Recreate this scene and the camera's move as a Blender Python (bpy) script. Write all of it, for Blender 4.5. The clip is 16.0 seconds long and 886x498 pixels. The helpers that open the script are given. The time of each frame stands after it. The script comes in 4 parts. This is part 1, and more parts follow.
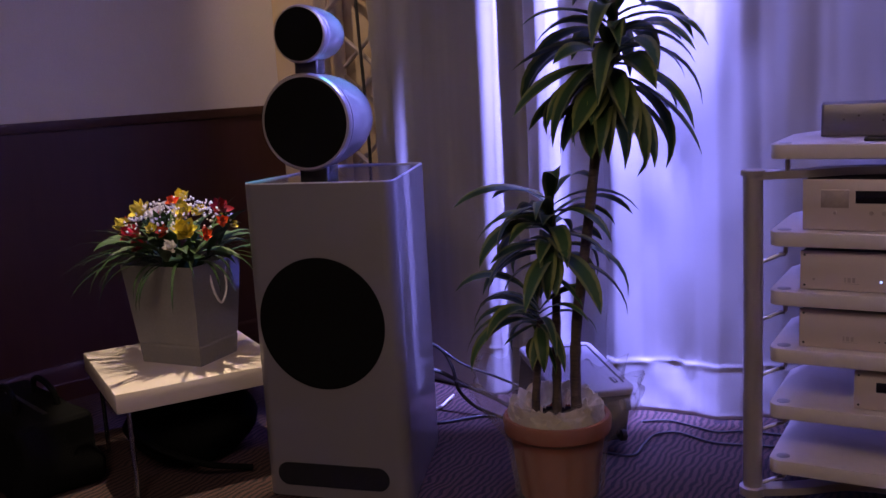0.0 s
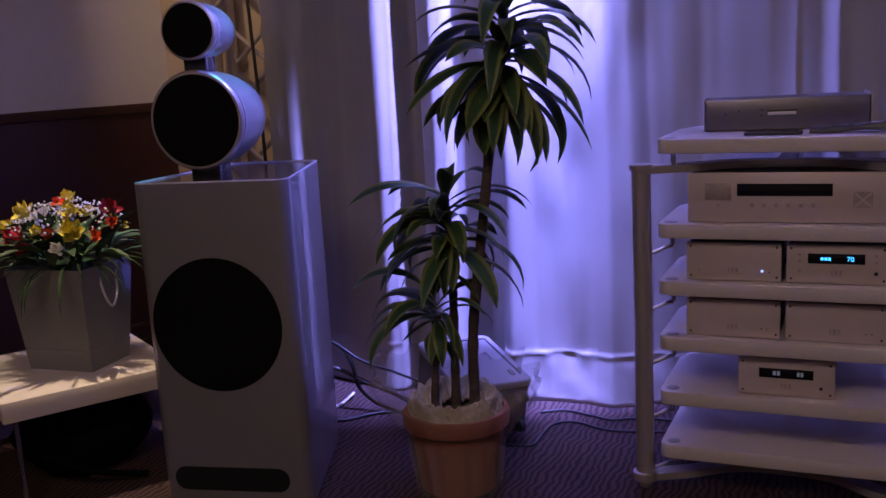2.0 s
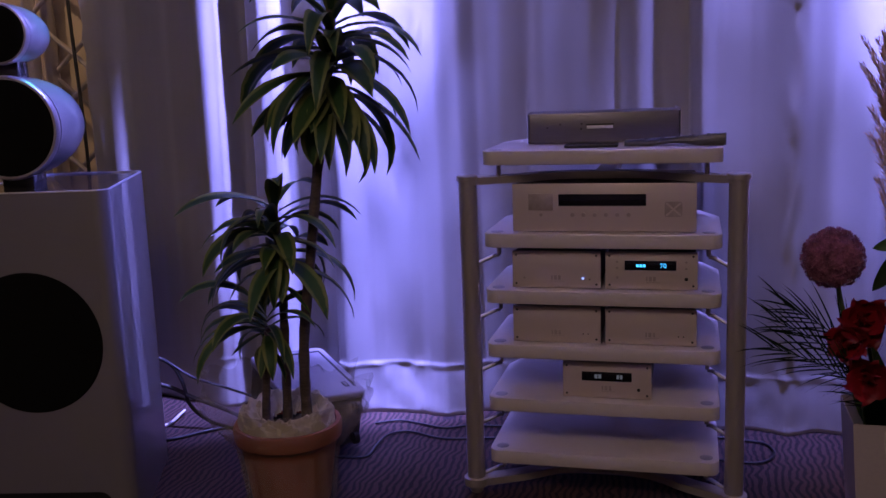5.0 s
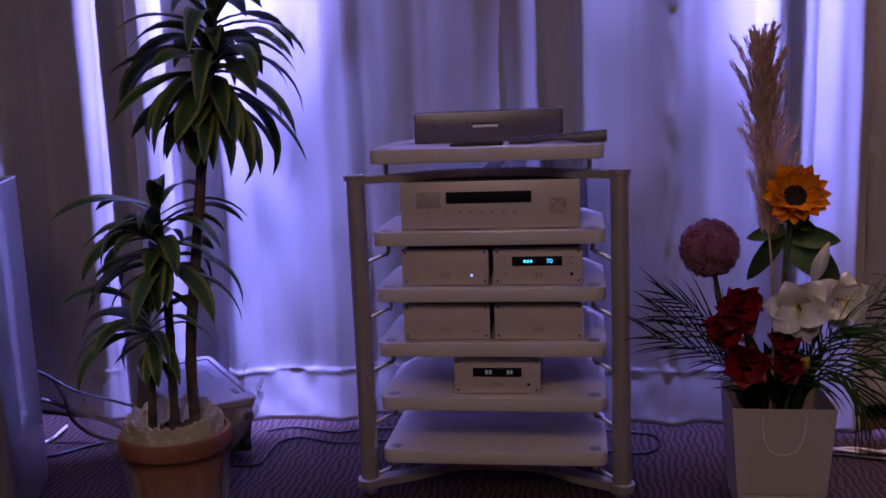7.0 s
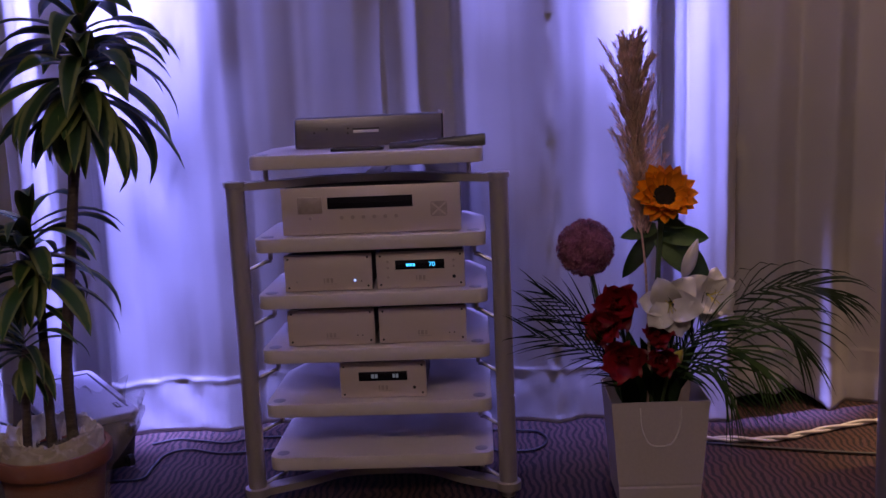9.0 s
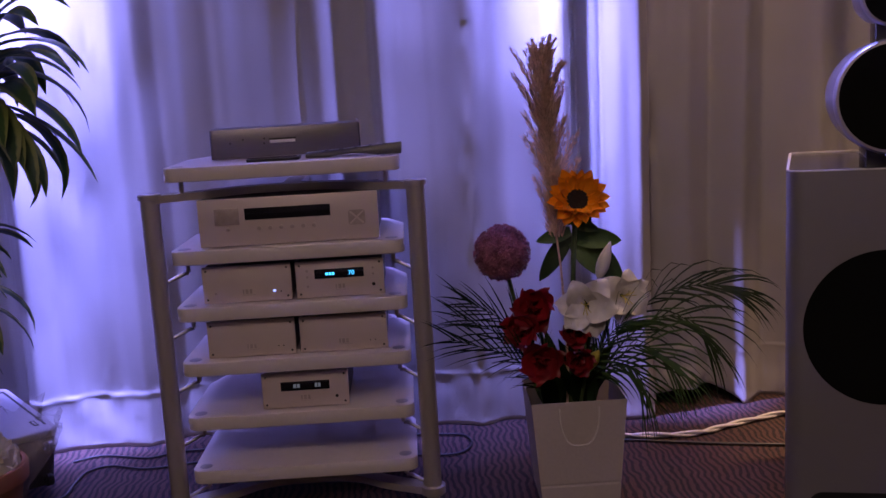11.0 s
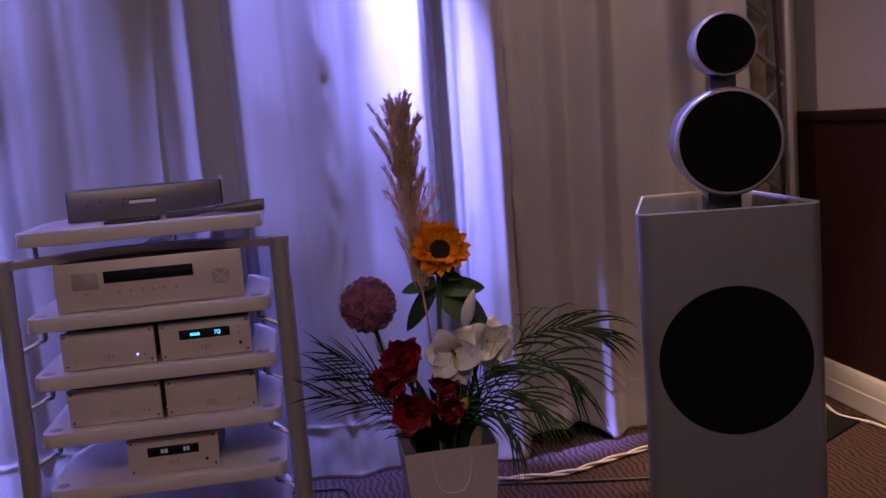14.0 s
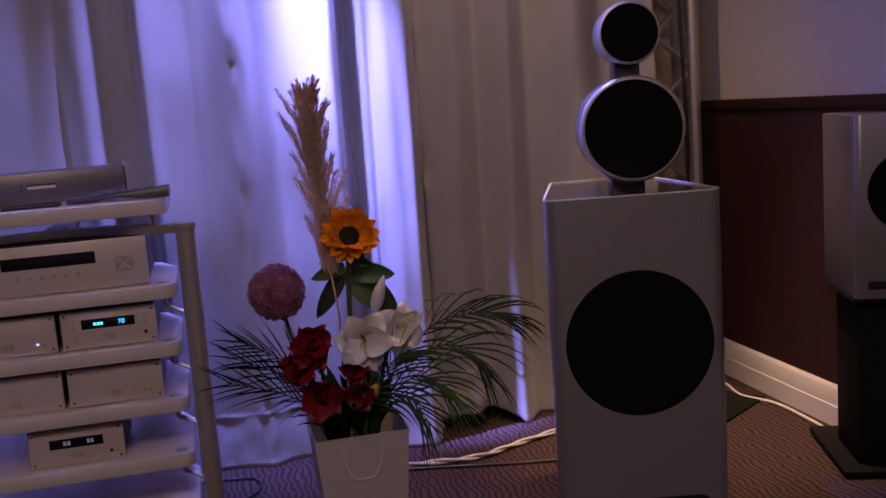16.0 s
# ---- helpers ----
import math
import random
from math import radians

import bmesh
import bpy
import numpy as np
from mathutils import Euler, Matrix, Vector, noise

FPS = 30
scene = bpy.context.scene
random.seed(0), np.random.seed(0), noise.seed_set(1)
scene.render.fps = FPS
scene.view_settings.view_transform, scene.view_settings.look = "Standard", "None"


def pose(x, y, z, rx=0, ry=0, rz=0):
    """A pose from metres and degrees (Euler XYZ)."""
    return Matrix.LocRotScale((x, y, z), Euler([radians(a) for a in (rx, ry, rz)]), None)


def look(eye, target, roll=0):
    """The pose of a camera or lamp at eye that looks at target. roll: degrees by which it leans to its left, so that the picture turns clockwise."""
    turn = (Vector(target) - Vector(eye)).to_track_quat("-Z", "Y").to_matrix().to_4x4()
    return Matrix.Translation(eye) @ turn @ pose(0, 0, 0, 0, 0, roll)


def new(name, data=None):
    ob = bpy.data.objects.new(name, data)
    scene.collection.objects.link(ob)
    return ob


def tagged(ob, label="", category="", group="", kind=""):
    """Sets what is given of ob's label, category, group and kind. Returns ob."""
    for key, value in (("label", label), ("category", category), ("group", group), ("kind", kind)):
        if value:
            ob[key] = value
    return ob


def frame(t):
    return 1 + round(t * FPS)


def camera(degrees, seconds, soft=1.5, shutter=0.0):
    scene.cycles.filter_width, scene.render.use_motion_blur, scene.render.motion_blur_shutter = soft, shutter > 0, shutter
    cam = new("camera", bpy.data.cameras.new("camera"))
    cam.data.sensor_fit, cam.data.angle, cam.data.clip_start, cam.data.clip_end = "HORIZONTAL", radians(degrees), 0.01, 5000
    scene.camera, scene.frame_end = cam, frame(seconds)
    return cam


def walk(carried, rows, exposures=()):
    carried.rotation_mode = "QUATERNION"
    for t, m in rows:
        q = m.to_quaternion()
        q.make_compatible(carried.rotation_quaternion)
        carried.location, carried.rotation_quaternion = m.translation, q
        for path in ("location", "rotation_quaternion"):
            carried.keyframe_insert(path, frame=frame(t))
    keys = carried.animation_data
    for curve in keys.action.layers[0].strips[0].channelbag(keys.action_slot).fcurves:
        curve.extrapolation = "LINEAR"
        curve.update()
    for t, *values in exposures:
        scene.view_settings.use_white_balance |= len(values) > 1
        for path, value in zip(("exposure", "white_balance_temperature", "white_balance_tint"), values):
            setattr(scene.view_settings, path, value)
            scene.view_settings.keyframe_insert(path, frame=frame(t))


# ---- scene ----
cam = camera(48.8, 16.0)
PATH = [
    (0, (0.535, -0.057, 1.068), (-0.442, 1.652, 0.717), -3.2),
    (0.5, (0.535, -0.06, 1.073), (-0.403, 1.67, 0.718), -3.2),
    (1, (0.534, -0.064, 1.07), (-0.358, 1.69, 0.712), -3.3),
    (1.5, (0.548, -0.051, 1.071), (-0.305, 1.72, 0.704), -3.2),
    (2, (0.547, -0.057, 1.074), (-0.248, 1.739, 0.701), -3.2),
    (2.5, (0.549, -0.056, 1.072), (-0.194, 1.765, 0.706), -2.9),
    (3, (0.565, -0.048, 1.077), (-0.136, 1.788, 0.705), -2.8),
    (3.5, (0.563, -0.049, 1.077), (-0.086, 1.805, 0.703), -2.9),
    (4, (0.568, -0.047, 1.08), (-0.032, 1.823, 0.703), -2.7),
    (6.5, (0.602, -0.059, 1.03), (0.262, 1.884, 0.7), -2.0),
    (7, (0.6, -0.056, 1.028), (0.312, 1.894, 0.69), -2.2),
    (7.5, (0.616, -0.059, 1.026), (0.384, 1.897, 0.679), -2.2),
    (8, (0.621, -0.061, 1.025), (0.445, 1.898, 0.663), -2.5),
    (8.5, (0.636, -0.061, 1.026), (0.507, 1.903, 0.671), -2.5),
    (9, (0.641, -0.064, 1.026), (0.558, 1.906, 0.69), -2.5),
    (11.5, (0.688, -0.084, 1.04), (0.774, 1.886, 0.704), -3.5),
    (12, (0.698, -0.086, 1.042), (0.82, 1.886, 0.731), -3.9),
    (12.5, (0.707, -0.089, 1.046), (0.868, 1.883, 0.755), -4.4),
    (13, (0.711, -0.098, 1.049), (0.922, 1.873, 0.785), -4.4),
    (13.5, (0.719, -0.099, 1.049), (0.966, 1.87, 0.795), -4.3),
    (14, (0.729, -0.105, 1.051), (1.018, 1.857, 0.792), -4.6),
    (14.5, (0.734, -0.107, 1.05), (1.071, 1.844, 0.771), -4.9),
    (15, (0.741, -0.108, 1.051), (1.119, 1.835, 0.764), -4.6),
    (15.5, (0.746, -0.112, 1.052), (1.166, 1.822, 0.762), -4.4),
    (16, (0.748, -0.112, 1.047), (1.198, 1.814, 0.75), -4.2),
]
walk(cam, [(t, look(eye, target, roll)) for t, eye, target, roll in PATH],
     ((0.0, 0.05), (1.0, 0.0), (2.5, -0.28), (4.0, -0.32), (6.5, -0.28), (8.0, -0.2), (9.5, -0.1), (12.5, 0.0), (16.0, 0.05)))

# ---- world and lights ----
world = bpy.data.worlds.new("world")
scene.world = world
world.use_nodes = True
world.node_tree.nodes["Background"].inputs[0].default_value = (1.0, 0.85, 0.75, 1)
world.node_tree.nodes["Background"].inputs[1].default_value = 0.02

VIOLET = (0.255, 0.25, 1.0)
WARM = (1.0, 0.73, 0.64)


def lamp(name, kind, at, target, energy, color, size=0.1, angle=60, blend=0.6):
    d = bpy.data.lights.new(name, kind)
    d.energy, d.color = energy, color
    if kind == "SPOT":
        d.spot_size, d.spot_blend, d.shadow_soft_size = radians(angle), blend, size
    else:
        d.shape, d.size = "SQUARE", size
        d.spread = radians(angle)
    ob = new(name, d)
    ob.matrix_world = look(at, target)
    return ob


# unseen violet spots close before the curtain, added to wash it and pick out pleats from above
for x, aim, watts, wide, back in ((-0.24, -0.38, 5600, 22, 3.00), (-0.10, -0.98, 2700, 29, 2.94), (-0.24, -0.20, 500, 46, 3.20), (1.06, 1.13, 4300, 14, 3.00), (0.80, 1.38, 3600, 16, 2.94), (0.93, 0.78, 1000, 40, 3.18)):
    lamp("curtain_spot", "SPOT", (x, 2.59, 2.72), (aim, back, 0.45), watts, VIOLET, 0.02, wide, 1.0)
# faint wide violet fill, added to tint things before the curtain
for x in (-0.27, 1.12):
    lamp("violet_fill", "SPOT", (x, 2.64, 2.72), (x, 2.40, 1.0), 1.5, VIOLET, 0.03, 150, 0.6)
# unseen coloured spots, added to tint the loudspeakers' sides and heads
BLUE = (0.15, 0.17, 1.0)
lamp("speaker_fill", "SPOT", (0.10, 2.50, 2.60), (-0.90, 2.03, 0.90), 300, BLUE, 0.03, 26, 0.8)
lamp("speaker_fill", "SPOT", (-0.62, 2.66, 2.72), (-0.94, 2.00, 1.16), 200, (0.10, 0.62, 1.0), 0.03, 10, 0.8)
lamp("speaker_fill", "SPOT", (1.15, 2.50, 2.72), (1.66, 2.02, 1.05), 260, BLUE, 0.03, 20, 0.9)
# unseen ceiling lamps: broad room light, a table spot and a corner spot
lamp("ceiling_glow", "AREA", (0.3, -0.6, 2.72), (0.3, 0.2, 0), 39, WARM, 1.2, 170)
lamp("table_spot", "SPOT", (-1.38, 1.78, 2.75), (-1.46, 1.89, 0.31), 240, (1.0, 0.78, 0.58), 0.008, 17, 0.35)
lamp("corner_spot", "SPOT", (2.02, 2.42, 2.72), (2.08, 2.44, 0.0), 330, (1.0, 0.62, 0.38), 0.03, 30, 0.9)
# extra unseen spots, added to brighten carpet, side wall, right curtain and back wall
lamp("corner_spot", "SPOT", (1.40, 2.10, 2.72), (1.40, 2.36, 0.0), 115, (1.0, 0.62, 0.38), 0.03, 26, 0.9)
lamp("corner_spot", "SPOT", (1.1, 0.8, 2.72), (2.45, 2.6, 0.9), 3, (1.0, 0.66, 0.46), 0.03, 50, 0.8)
lamp("corner_spot", "SPOT", (1.50, 2.38, 2.72), (1.88, 2.9, 1.1), 44, (1.0, 0.60, 0.42), 0.03, 58, 0.9)
lamp("wall_fill", "SPOT", (-1.55, 2.2, 2.70), (-1.72, 3.14, 1.25), 52, (1.0, 0.66, 0.42), 0.03, 40, 0.8)


# ---- materials ----
def material(name, color, rough=0.5, metal=0.0, grain=60.0, vary=0.12, bump=0.0, coarse=4.0, second=None, coat=0.0, stretch=(1, 1, 1), rand=0.0):
    """A surface with variation at two scales and fine relief."""
    m = bpy.data.materials.new(name)
    m.use_nodes = True
    nt = m.node_tree
    b = nt.nodes["Principled BSDF"]
    b.inputs["Roughness"].default_value = rough
    b.inputs["Metallic"].default_value = metal
    b.inputs["Coat Weight"].default_value = coat
    tc = nt.nodes.new("ShaderNodeTexCoord")
    mp = nt.nodes.new("ShaderNodeMapping")
    mp.inputs["Scale"].default_value = stretch
    nt.links.new(tc.outputs["Object"], mp.inputs[0])
    n1, n2 = nt.nodes.new("ShaderNodeTexNoise"), nt.nodes.new("ShaderNodeTexNoise")
    n1.inputs["Scale"].default_value, n2.inputs["Scale"].default_value = coarse, grain
    n1.inputs["Detail"].default_value = 4
    for n in (n1, n2):
        nt.links.new(mp.outputs[0], n.inputs["Vector"])
    add = nt.nodes.new("ShaderNodeMix")
    add.data_type = "FLOAT"
    add.inputs[0].default_value = 0.45
    nt.links.new(n1.outputs[0], add.inputs[2])
    nt.links.new(n2.outputs[0], add.inputs[3])
    fac = add.outputs[0]
    if rand:
        info = nt.nodes.new("ShaderNodeObjectInfo")
        mx = nt.nodes.new("ShaderNodeMix")
        mx.data_type = "FLOAT"
        mx.inputs[0].default_value = rand
        nt.links.new(fac, mx.inputs[2])
        nt.links.new(info.outputs["Random"], mx.inputs[3])
        fac = mx.outputs[0]
    ramp = nt.nodes.new("ShaderNodeValToRGB")
    lo = second if second else tuple(c * (1 - 2 * vary) for c in color)
    hi = color if second else tuple(min(1, c * (1 + 2 * vary)) for c in color)
    ramp.color_ramp.elements[0].position, ramp.color_ramp.elements[1].position = 0.3, 0.7
    ramp.color_ramp.elements[0].color, ramp.color_ramp.elements[1].color = (*lo, 1), (*hi, 1)
    nt.links.new(fac, ramp.inputs[0])
    nt.links.new(ramp.outputs[0], b.inputs["Base Color"])
    if bump:
        bp = nt.nodes.new("ShaderNodeBump")
        bp.inputs["Strength"].default_value, bp.inputs["Distance"].default_value = bump, 0.004
        nt.links.new(n2.outputs[0], bp.inputs["Height"])
        nt.links.new(bp.outputs[0], b.inputs["Normal"])
    return m


def matte(*args, **more):
    m = material(*args, **more)
    m.node_tree.nodes["Principled BSDF"].inputs["Specular IOR Level"].default_value = 0.08
    return m


def glowing(name, color, strength):
    m = material(name, (0.02, 0.02, 0.02), 0.3)
    b = m.node_tree.nodes["Principled BSDF"]
    b.inputs["Emission Color"].default_value = (*color, 1)
    b.inputs["Emission Strength"].default_value = strength
    return m


def carpet_material():
    m = material("carpet", (0.3, 0.15, 0.11), 0.95, bump=0.6, grain=500)
    nt = m.node_tree
    b = nt.nodes["Principled BSDF"]
    tc = nt.nodes.new("ShaderNodeTexCoord")
    wv = nt.nodes.new("ShaderNodeTexWave")
    wv.bands_direction = "X"
    wv.inputs["Scale"].default_value = 17.0
    wv.inputs["Distortion"].default_value = 7.0
    wv.inputs["Detail"].default_value = 1.5
    wv.inputs["Detail Scale"].default_value = 0.9
    wv.inputs["Detail Roughness"].default_value = 0.45
    nt.links.new(tc.outputs["Object"], wv.inputs["Vector"])
    ramp = nt.nodes.new("ShaderNodeValToRGB")
    e = ramp.color_ramp.elements
    e[0].position, e[0].color = 0.32, (0.010, 0.004, 0.005, 1)
    e[1].position, e[1].color = 0.52, (0.066, 0.030, 0.024, 1)
    nt.links.new(wv.outputs["Fac"], ramp.inputs[0])
    vor = nt.nodes.new("ShaderNodeTexVoronoi")
    vor.inputs["Scale"].default_value = 4.5
    nt.links.new(tc.outputs["Object"], vor.inputs["Vector"])
    spot = nt.nodes.new("ShaderNodeMapRange")
    spot.inputs[1].default_value, spot.inputs[2].default_value = 0.06, 0.10
    nt.links.new(vor.outputs["Distance"], spot.inputs[0])
    mix = nt.nodes.new("ShaderNodeMix")
    mix.data_type = "RGBA"
    mix.inputs[6].default_value = (0.018, 0.008, 0.012, 1)
    nt.links.new(spot.outputs[0], mix.inputs[0])
    nt.links.new(ramp.outputs[0], mix.inputs[7])
    fine = nt.nodes.new("ShaderNodeTexNoise")
    fine.inputs["Scale"].default_value = 260
    nt.links.new(tc.outputs["Object"], fine.inputs["Vector"])
    mul = nt.nodes.new("ShaderNodeMix")
    mul.data_type, mul.blend_type = "RGBA", "OVERLAY"
    mul.inputs[0].default_value = 0.5
    nt.links.new(mix.outputs[2], mul.inputs[6])
    nt.links.new(fine.outputs[0], mul.inputs[7])
    nt.links.new(mul.outputs[2], b.inputs["Base Color"])
    return m


def leaf_material(name, middle, margin):
    """A strap leaf: dark middle, pale margins, by the leaf's own width coordinate."""
    m = material(name, middle, 0.52, rand=0.4)
    nt = m.node_tree
    b = nt.nodes["Principled BSDF"]
    b.inputs["Specular IOR Level"].default_value = 0.3
    ramp = [n for n in nt.nodes if n.type == "VALTORGB"][0]
    uv = nt.nodes.new("ShaderNodeUVMap")
    sep = nt.nodes.new("ShaderNodeSeparateXYZ")
    nt.links.new(uv.outputs[0], sep.inputs[0])
    r2 = nt.nodes.new("ShaderNodeValToRGB")
    e = r2.color_ramp.elements
    e[0].position, e[0].color = 0.16, (1, 1, 1, 1)
    e[1].position, e[1].color = 0.26, (0, 0, 0, 1)
    for p, v in ((0.74, 0), (0.84, 1)):
        k = e.new(p)
        k.color = (v, v, v, 1)
    nt.links.new(sep.outputs[0], r2.inputs[0])
    mix = nt.nodes.new("ShaderNodeMix")
    mix.data_type = "RGBA"
    mix.inputs[7].default_value = (*margin, 1)
    nt.links.new(r2.outputs[0], mix.inputs[0])
    nt.links.new(ramp.outputs[0], mix.inputs[6])
    nt.links.new(mix.outputs[2], b.inputs["Base Color"])
    return m


def satin_material():
    m = material("satin_curtain", (0.39, 0.37, 0.36), 0.42, bump=0.12, grain=900, coarse=3, vary=0.05)
    b = m.node_tree.nodes["Principled BSDF"]
    b.inputs["Sheen Weight"].default_value = 0.25
    b.inputs["Specular IOR Level"].default_value = 0.6
    return m


def film_material():
    m = material("clear_film", (0.46, 0.42, 0.38), 0.08, bump=1.0, grain=18)
    b = m.node_tree.nodes["Principled BSDF"]
    b.inputs["Alpha"].default_value = 0.24
    b.inputs["Specular IOR Level"].default_value = 0.9
    return m


M = {
    "carpet": carpet_material(),
    "satin": satin_material(),
    "plaster": material("painted_plaster", (0.62, 0.59, 0.60), 0.8, bump=0.15, grain=220, vary=0.04, coarse=1.5),
    "plaster_warm": material("beige_plaster", (0.55, 0.45, 0.33), 0.8, bump=0.15, grain=220, vary=0.04, coarse=1.5),
    "ceiling": material("ceiling_paint", (0.7, 0.68, 0.65), 0.9, vary=0.03),
    "mahogany": material("dark_wood_panel", (0.055, 0.020, 0.017), 0.42, grain=30, coarse=5, second=(0.038, 0.013, 0.012), stretch=(1, 1, 0.12), bump=0.05),
    "white_paint": material("white_gloss_paint", (0.78, 0.74, 0.68), 0.35, vary=0.03),
    "aluminium": material("satin_aluminium", (0.54, 0.49, 0.475), 0.36, metal=0.6, grain=400, coarse=2, vary=0.04, bump=0.03),
    "cabinet": material("silver_lacquer", (0.34, 0.32, 0.325), 0.36, metal=0.55, grain=700, coarse=1.2, vary=0.035, coat=0.6),
    "dark_top": material("dark_lacquer", (0.035, 0.032, 0.035), 0.2, vary=0.05, coat=0.5),
    # pale, hardly metallic colour stands in for the rim's reflected glint
    "bright_edge": material("pale_glint_edge", (0.85, 0.83, 0.86), 0.3, metal=0.25),
    "grille": matte("black_grille_cloth", (0.006, 0.006, 0.006), 0.95, bump=0.3, grain=900, vary=0.1),
    "black": material("black_plastic", (0.012, 0.012, 0.013), 0.45),
    "matte_black": matte("matte_black_paint", (0.008, 0.008, 0.008), 0.7, bump=0.1, grain=300),
    "black_cloth": matte("black_nylon", (0.004, 0.004, 0.004), 0.85, bump=0.4, grain=300),
    "shelf": material("white_lacquer_shelf", (0.62, 0.56, 0.55), 0.33, vary=0.02, coarse=2, coat=0.2),
    "shelf_disc": material("grey_disc", (0.34, 0.32, 0.34), 0.4, metal=0.5),
    "device": material("pearl_aluminium_front", (0.62, 0.53, 0.50), 0.42, metal=0.25, grain=800, coarse=2, vary=0.02),
    "device_dark": material("dark_case", (0.06, 0.055, 0.055), 0.5, metal=0.3),
    "engraved": material("engraved_grey", (0.44, 0.37, 0.345), 0.45, metal=0.3),
    "screen": material("dark_display", (0.008, 0.008, 0.014), 0.12),
    "cyan": glowing("cyan_display_light", (0.06, 0.5, 1.0), 2.5),
    "pale_digits": glowing("pale_display_light", (0.75, 0.8, 1.0), 0.12),
    "blue_led": glowing("blue_led", (0.3, 0.4, 1.0), 2.5),
    "silver_dock": material("brushed_silver", (0.20, 0.185, 0.195), 0.4, metal=0.8, grain=300, stretch=(0.1, 1, 1), vary=0.05),
    "remote": material("dark_grey_plastic", (0.05, 0.047, 0.05), 0.4),
    "terracotta": material("terracotta", (0.30, 0.085, 0.034), 0.75, bump=0.25, grain=90, vary=0.1, coarse=9),
    "paper": material("crumpled_tissue", (0.43, 0.37, 0.245), 0.8, bump=0.3, grain=60, vary=0.12, coarse=14),
    "film": film_material(),
    "soil": material("soil", (0.03, 0.022, 0.016), 0.95, bump=0.6, grain=120),
    "cane": material("cane_bark", (0.075, 0.055, 0.04), 0.8, bump=0.7, grain=45, vary=0.3, stretch=(1, 1, 3.5)),
    "dracaena": leaf_material("dracaena_leaf", (0.028, 0.070, 0.022), (0.15, 0.175, 0.05)),
    "leaf": material("green_leaf", (0.035, 0.075, 0.02), 0.6, grain=90, vary=0.25, rand=0.4),
    "dark_leaf": matte("palm_leaf", (0.018, 0.036, 0.012), 0.6, grain=90, vary=0.25, rand=0.5),
    "stem": material("green_stem", (0.07, 0.11, 0.035), 0.55, vary=0.2),
    "sun_petal": material("sunflower_petal", (0.88, 0.28, 0.006), 0.55, grain=90, vary=0.12, rand=0.4),
    "sun_disc": material("sunflower_disc", (0.014, 0.007, 0.005), 0.9, bump=0.8, grain=160, vary=0.3),
    "plume": material("pampas_plume", (0.62, 0.42, 0.30), 0.9, vary=0.25, grain=80),
    "allium": material("mauve_floret", (0.30, 0.10, 0.155), 0.7, vary=0.3, grain=70, coarse=30),
    "red_petal": material("red_petal", (0.17, 0.003, 0.008), 0.5, vary=0.25, grain=60, rand=0.4),
    "crimson_petal": material("crimson_petal", (0.42, 0.012, 0.03), 0.5, vary=0.2, rand=0.4),
    "white_petal": material("white_petal", (0.70, 0.67, 0.66), 0.5, vary=0.06, grain=60),
    "yellow_petal": material("yellow_petal", (0.60, 0.50, 0.06), 0.5, vary=0.2, rand=0.5),
    "orange_petal": material("orange_petal", (0.72, 0.10, 0.02), 0.5, vary=0.2, rand=0.5),
    "white_card": material("white_paper_bag", (0.50, 0.44, 0.42), 0.6, vary=0.03, bump=0.1, grain=120),
    "grey_card": material("grey_paper_bag", (0.21, 0.20, 0.195), 0.55, vary=0.05, bump=0.1, grain=120),
    "cord": material("white_cord", (0.72, 0.68, 0.66), 0.6, bump=0.4, grain=300),
    "white_cable": material("white_cable", (0.66, 0.62, 0.60), 0.45),
    "black_cable": material("black_cable", (0.012, 0.011, 0.012), 0.45),
    "table": material("pale_wood_table", (0.74, 0.66, 0.58), 0.38, grain=24, coarse=3, second=(0.66, 0.56, 0.47), stretch=(0.15, 1.5, 1)),
    "lid_shell": material("pale_grey_shell", (0.32, 0.30, 0.33), 0.4, vary=0.04),
    "case_side": material("dark_grey_nylon", (0.035, 0.033, 0.036), 0.7, bump=0.3, grain=400),
    "head_shell": material("silver_gloss_lacquer", (0.42, 0.40, 0.42), 0.30, metal=0.35, grain=700, coarse=1.2, vary=0.03, coat=0.7),
    "chrome": material("chrome_leg", (0.55, 0.55, 0.56), 0.25, metal=1.0),
}


# ---- mesh helpers ----
def finish(name, bm, mat, smooth=30):
    bmesh.ops.recalc_face_normals(bm, faces=bm.faces)
    return raw(name, bm, mat, smooth)


def raw(name, bm, mat, smooth=30):
    me = bpy.data.meshes.new(name)
    for f in bm.faces:
        f.smooth = smooth > 0
    if smooth:
        for e in bm.edges:
            if len(e.link_faces) == 2 and e.calc_face_angle(0) > radians(smooth):
                e.smooth = False
    bm.to_mesh(me)
    bm.free()
    me.materials.append(mat)
    return me


def part(name, bm, mat, parent, label="", smooth=30, m=None):
    """Links a bmesh as one mesh object under a thing or a part."""
    ob = new(name, finish(name, bm, mat, smooth))
    ob.parent = parent
    if m is not None:
        ob.matrix_basis = m
    return tagged(ob, label) if label else ob


def thing(name, m, label, category, group="", kind=""):
    ob = new(name)
    ob.empty_display_size = 0.05
    ob.matrix_basis = m
    return tagged(ob, label, category, group, kind)


def structure(name, bm, mat, label, category):
    return tagged(new(name, finish(name, bm, mat)), label, category, "", "structure")


def box(x0, x1, y0, y1, z0, z1, bevel=0.0, seg=2, bm=None):
    bm2 = bmesh.new()
    bmesh.ops.create_cube(bm2, size=1)
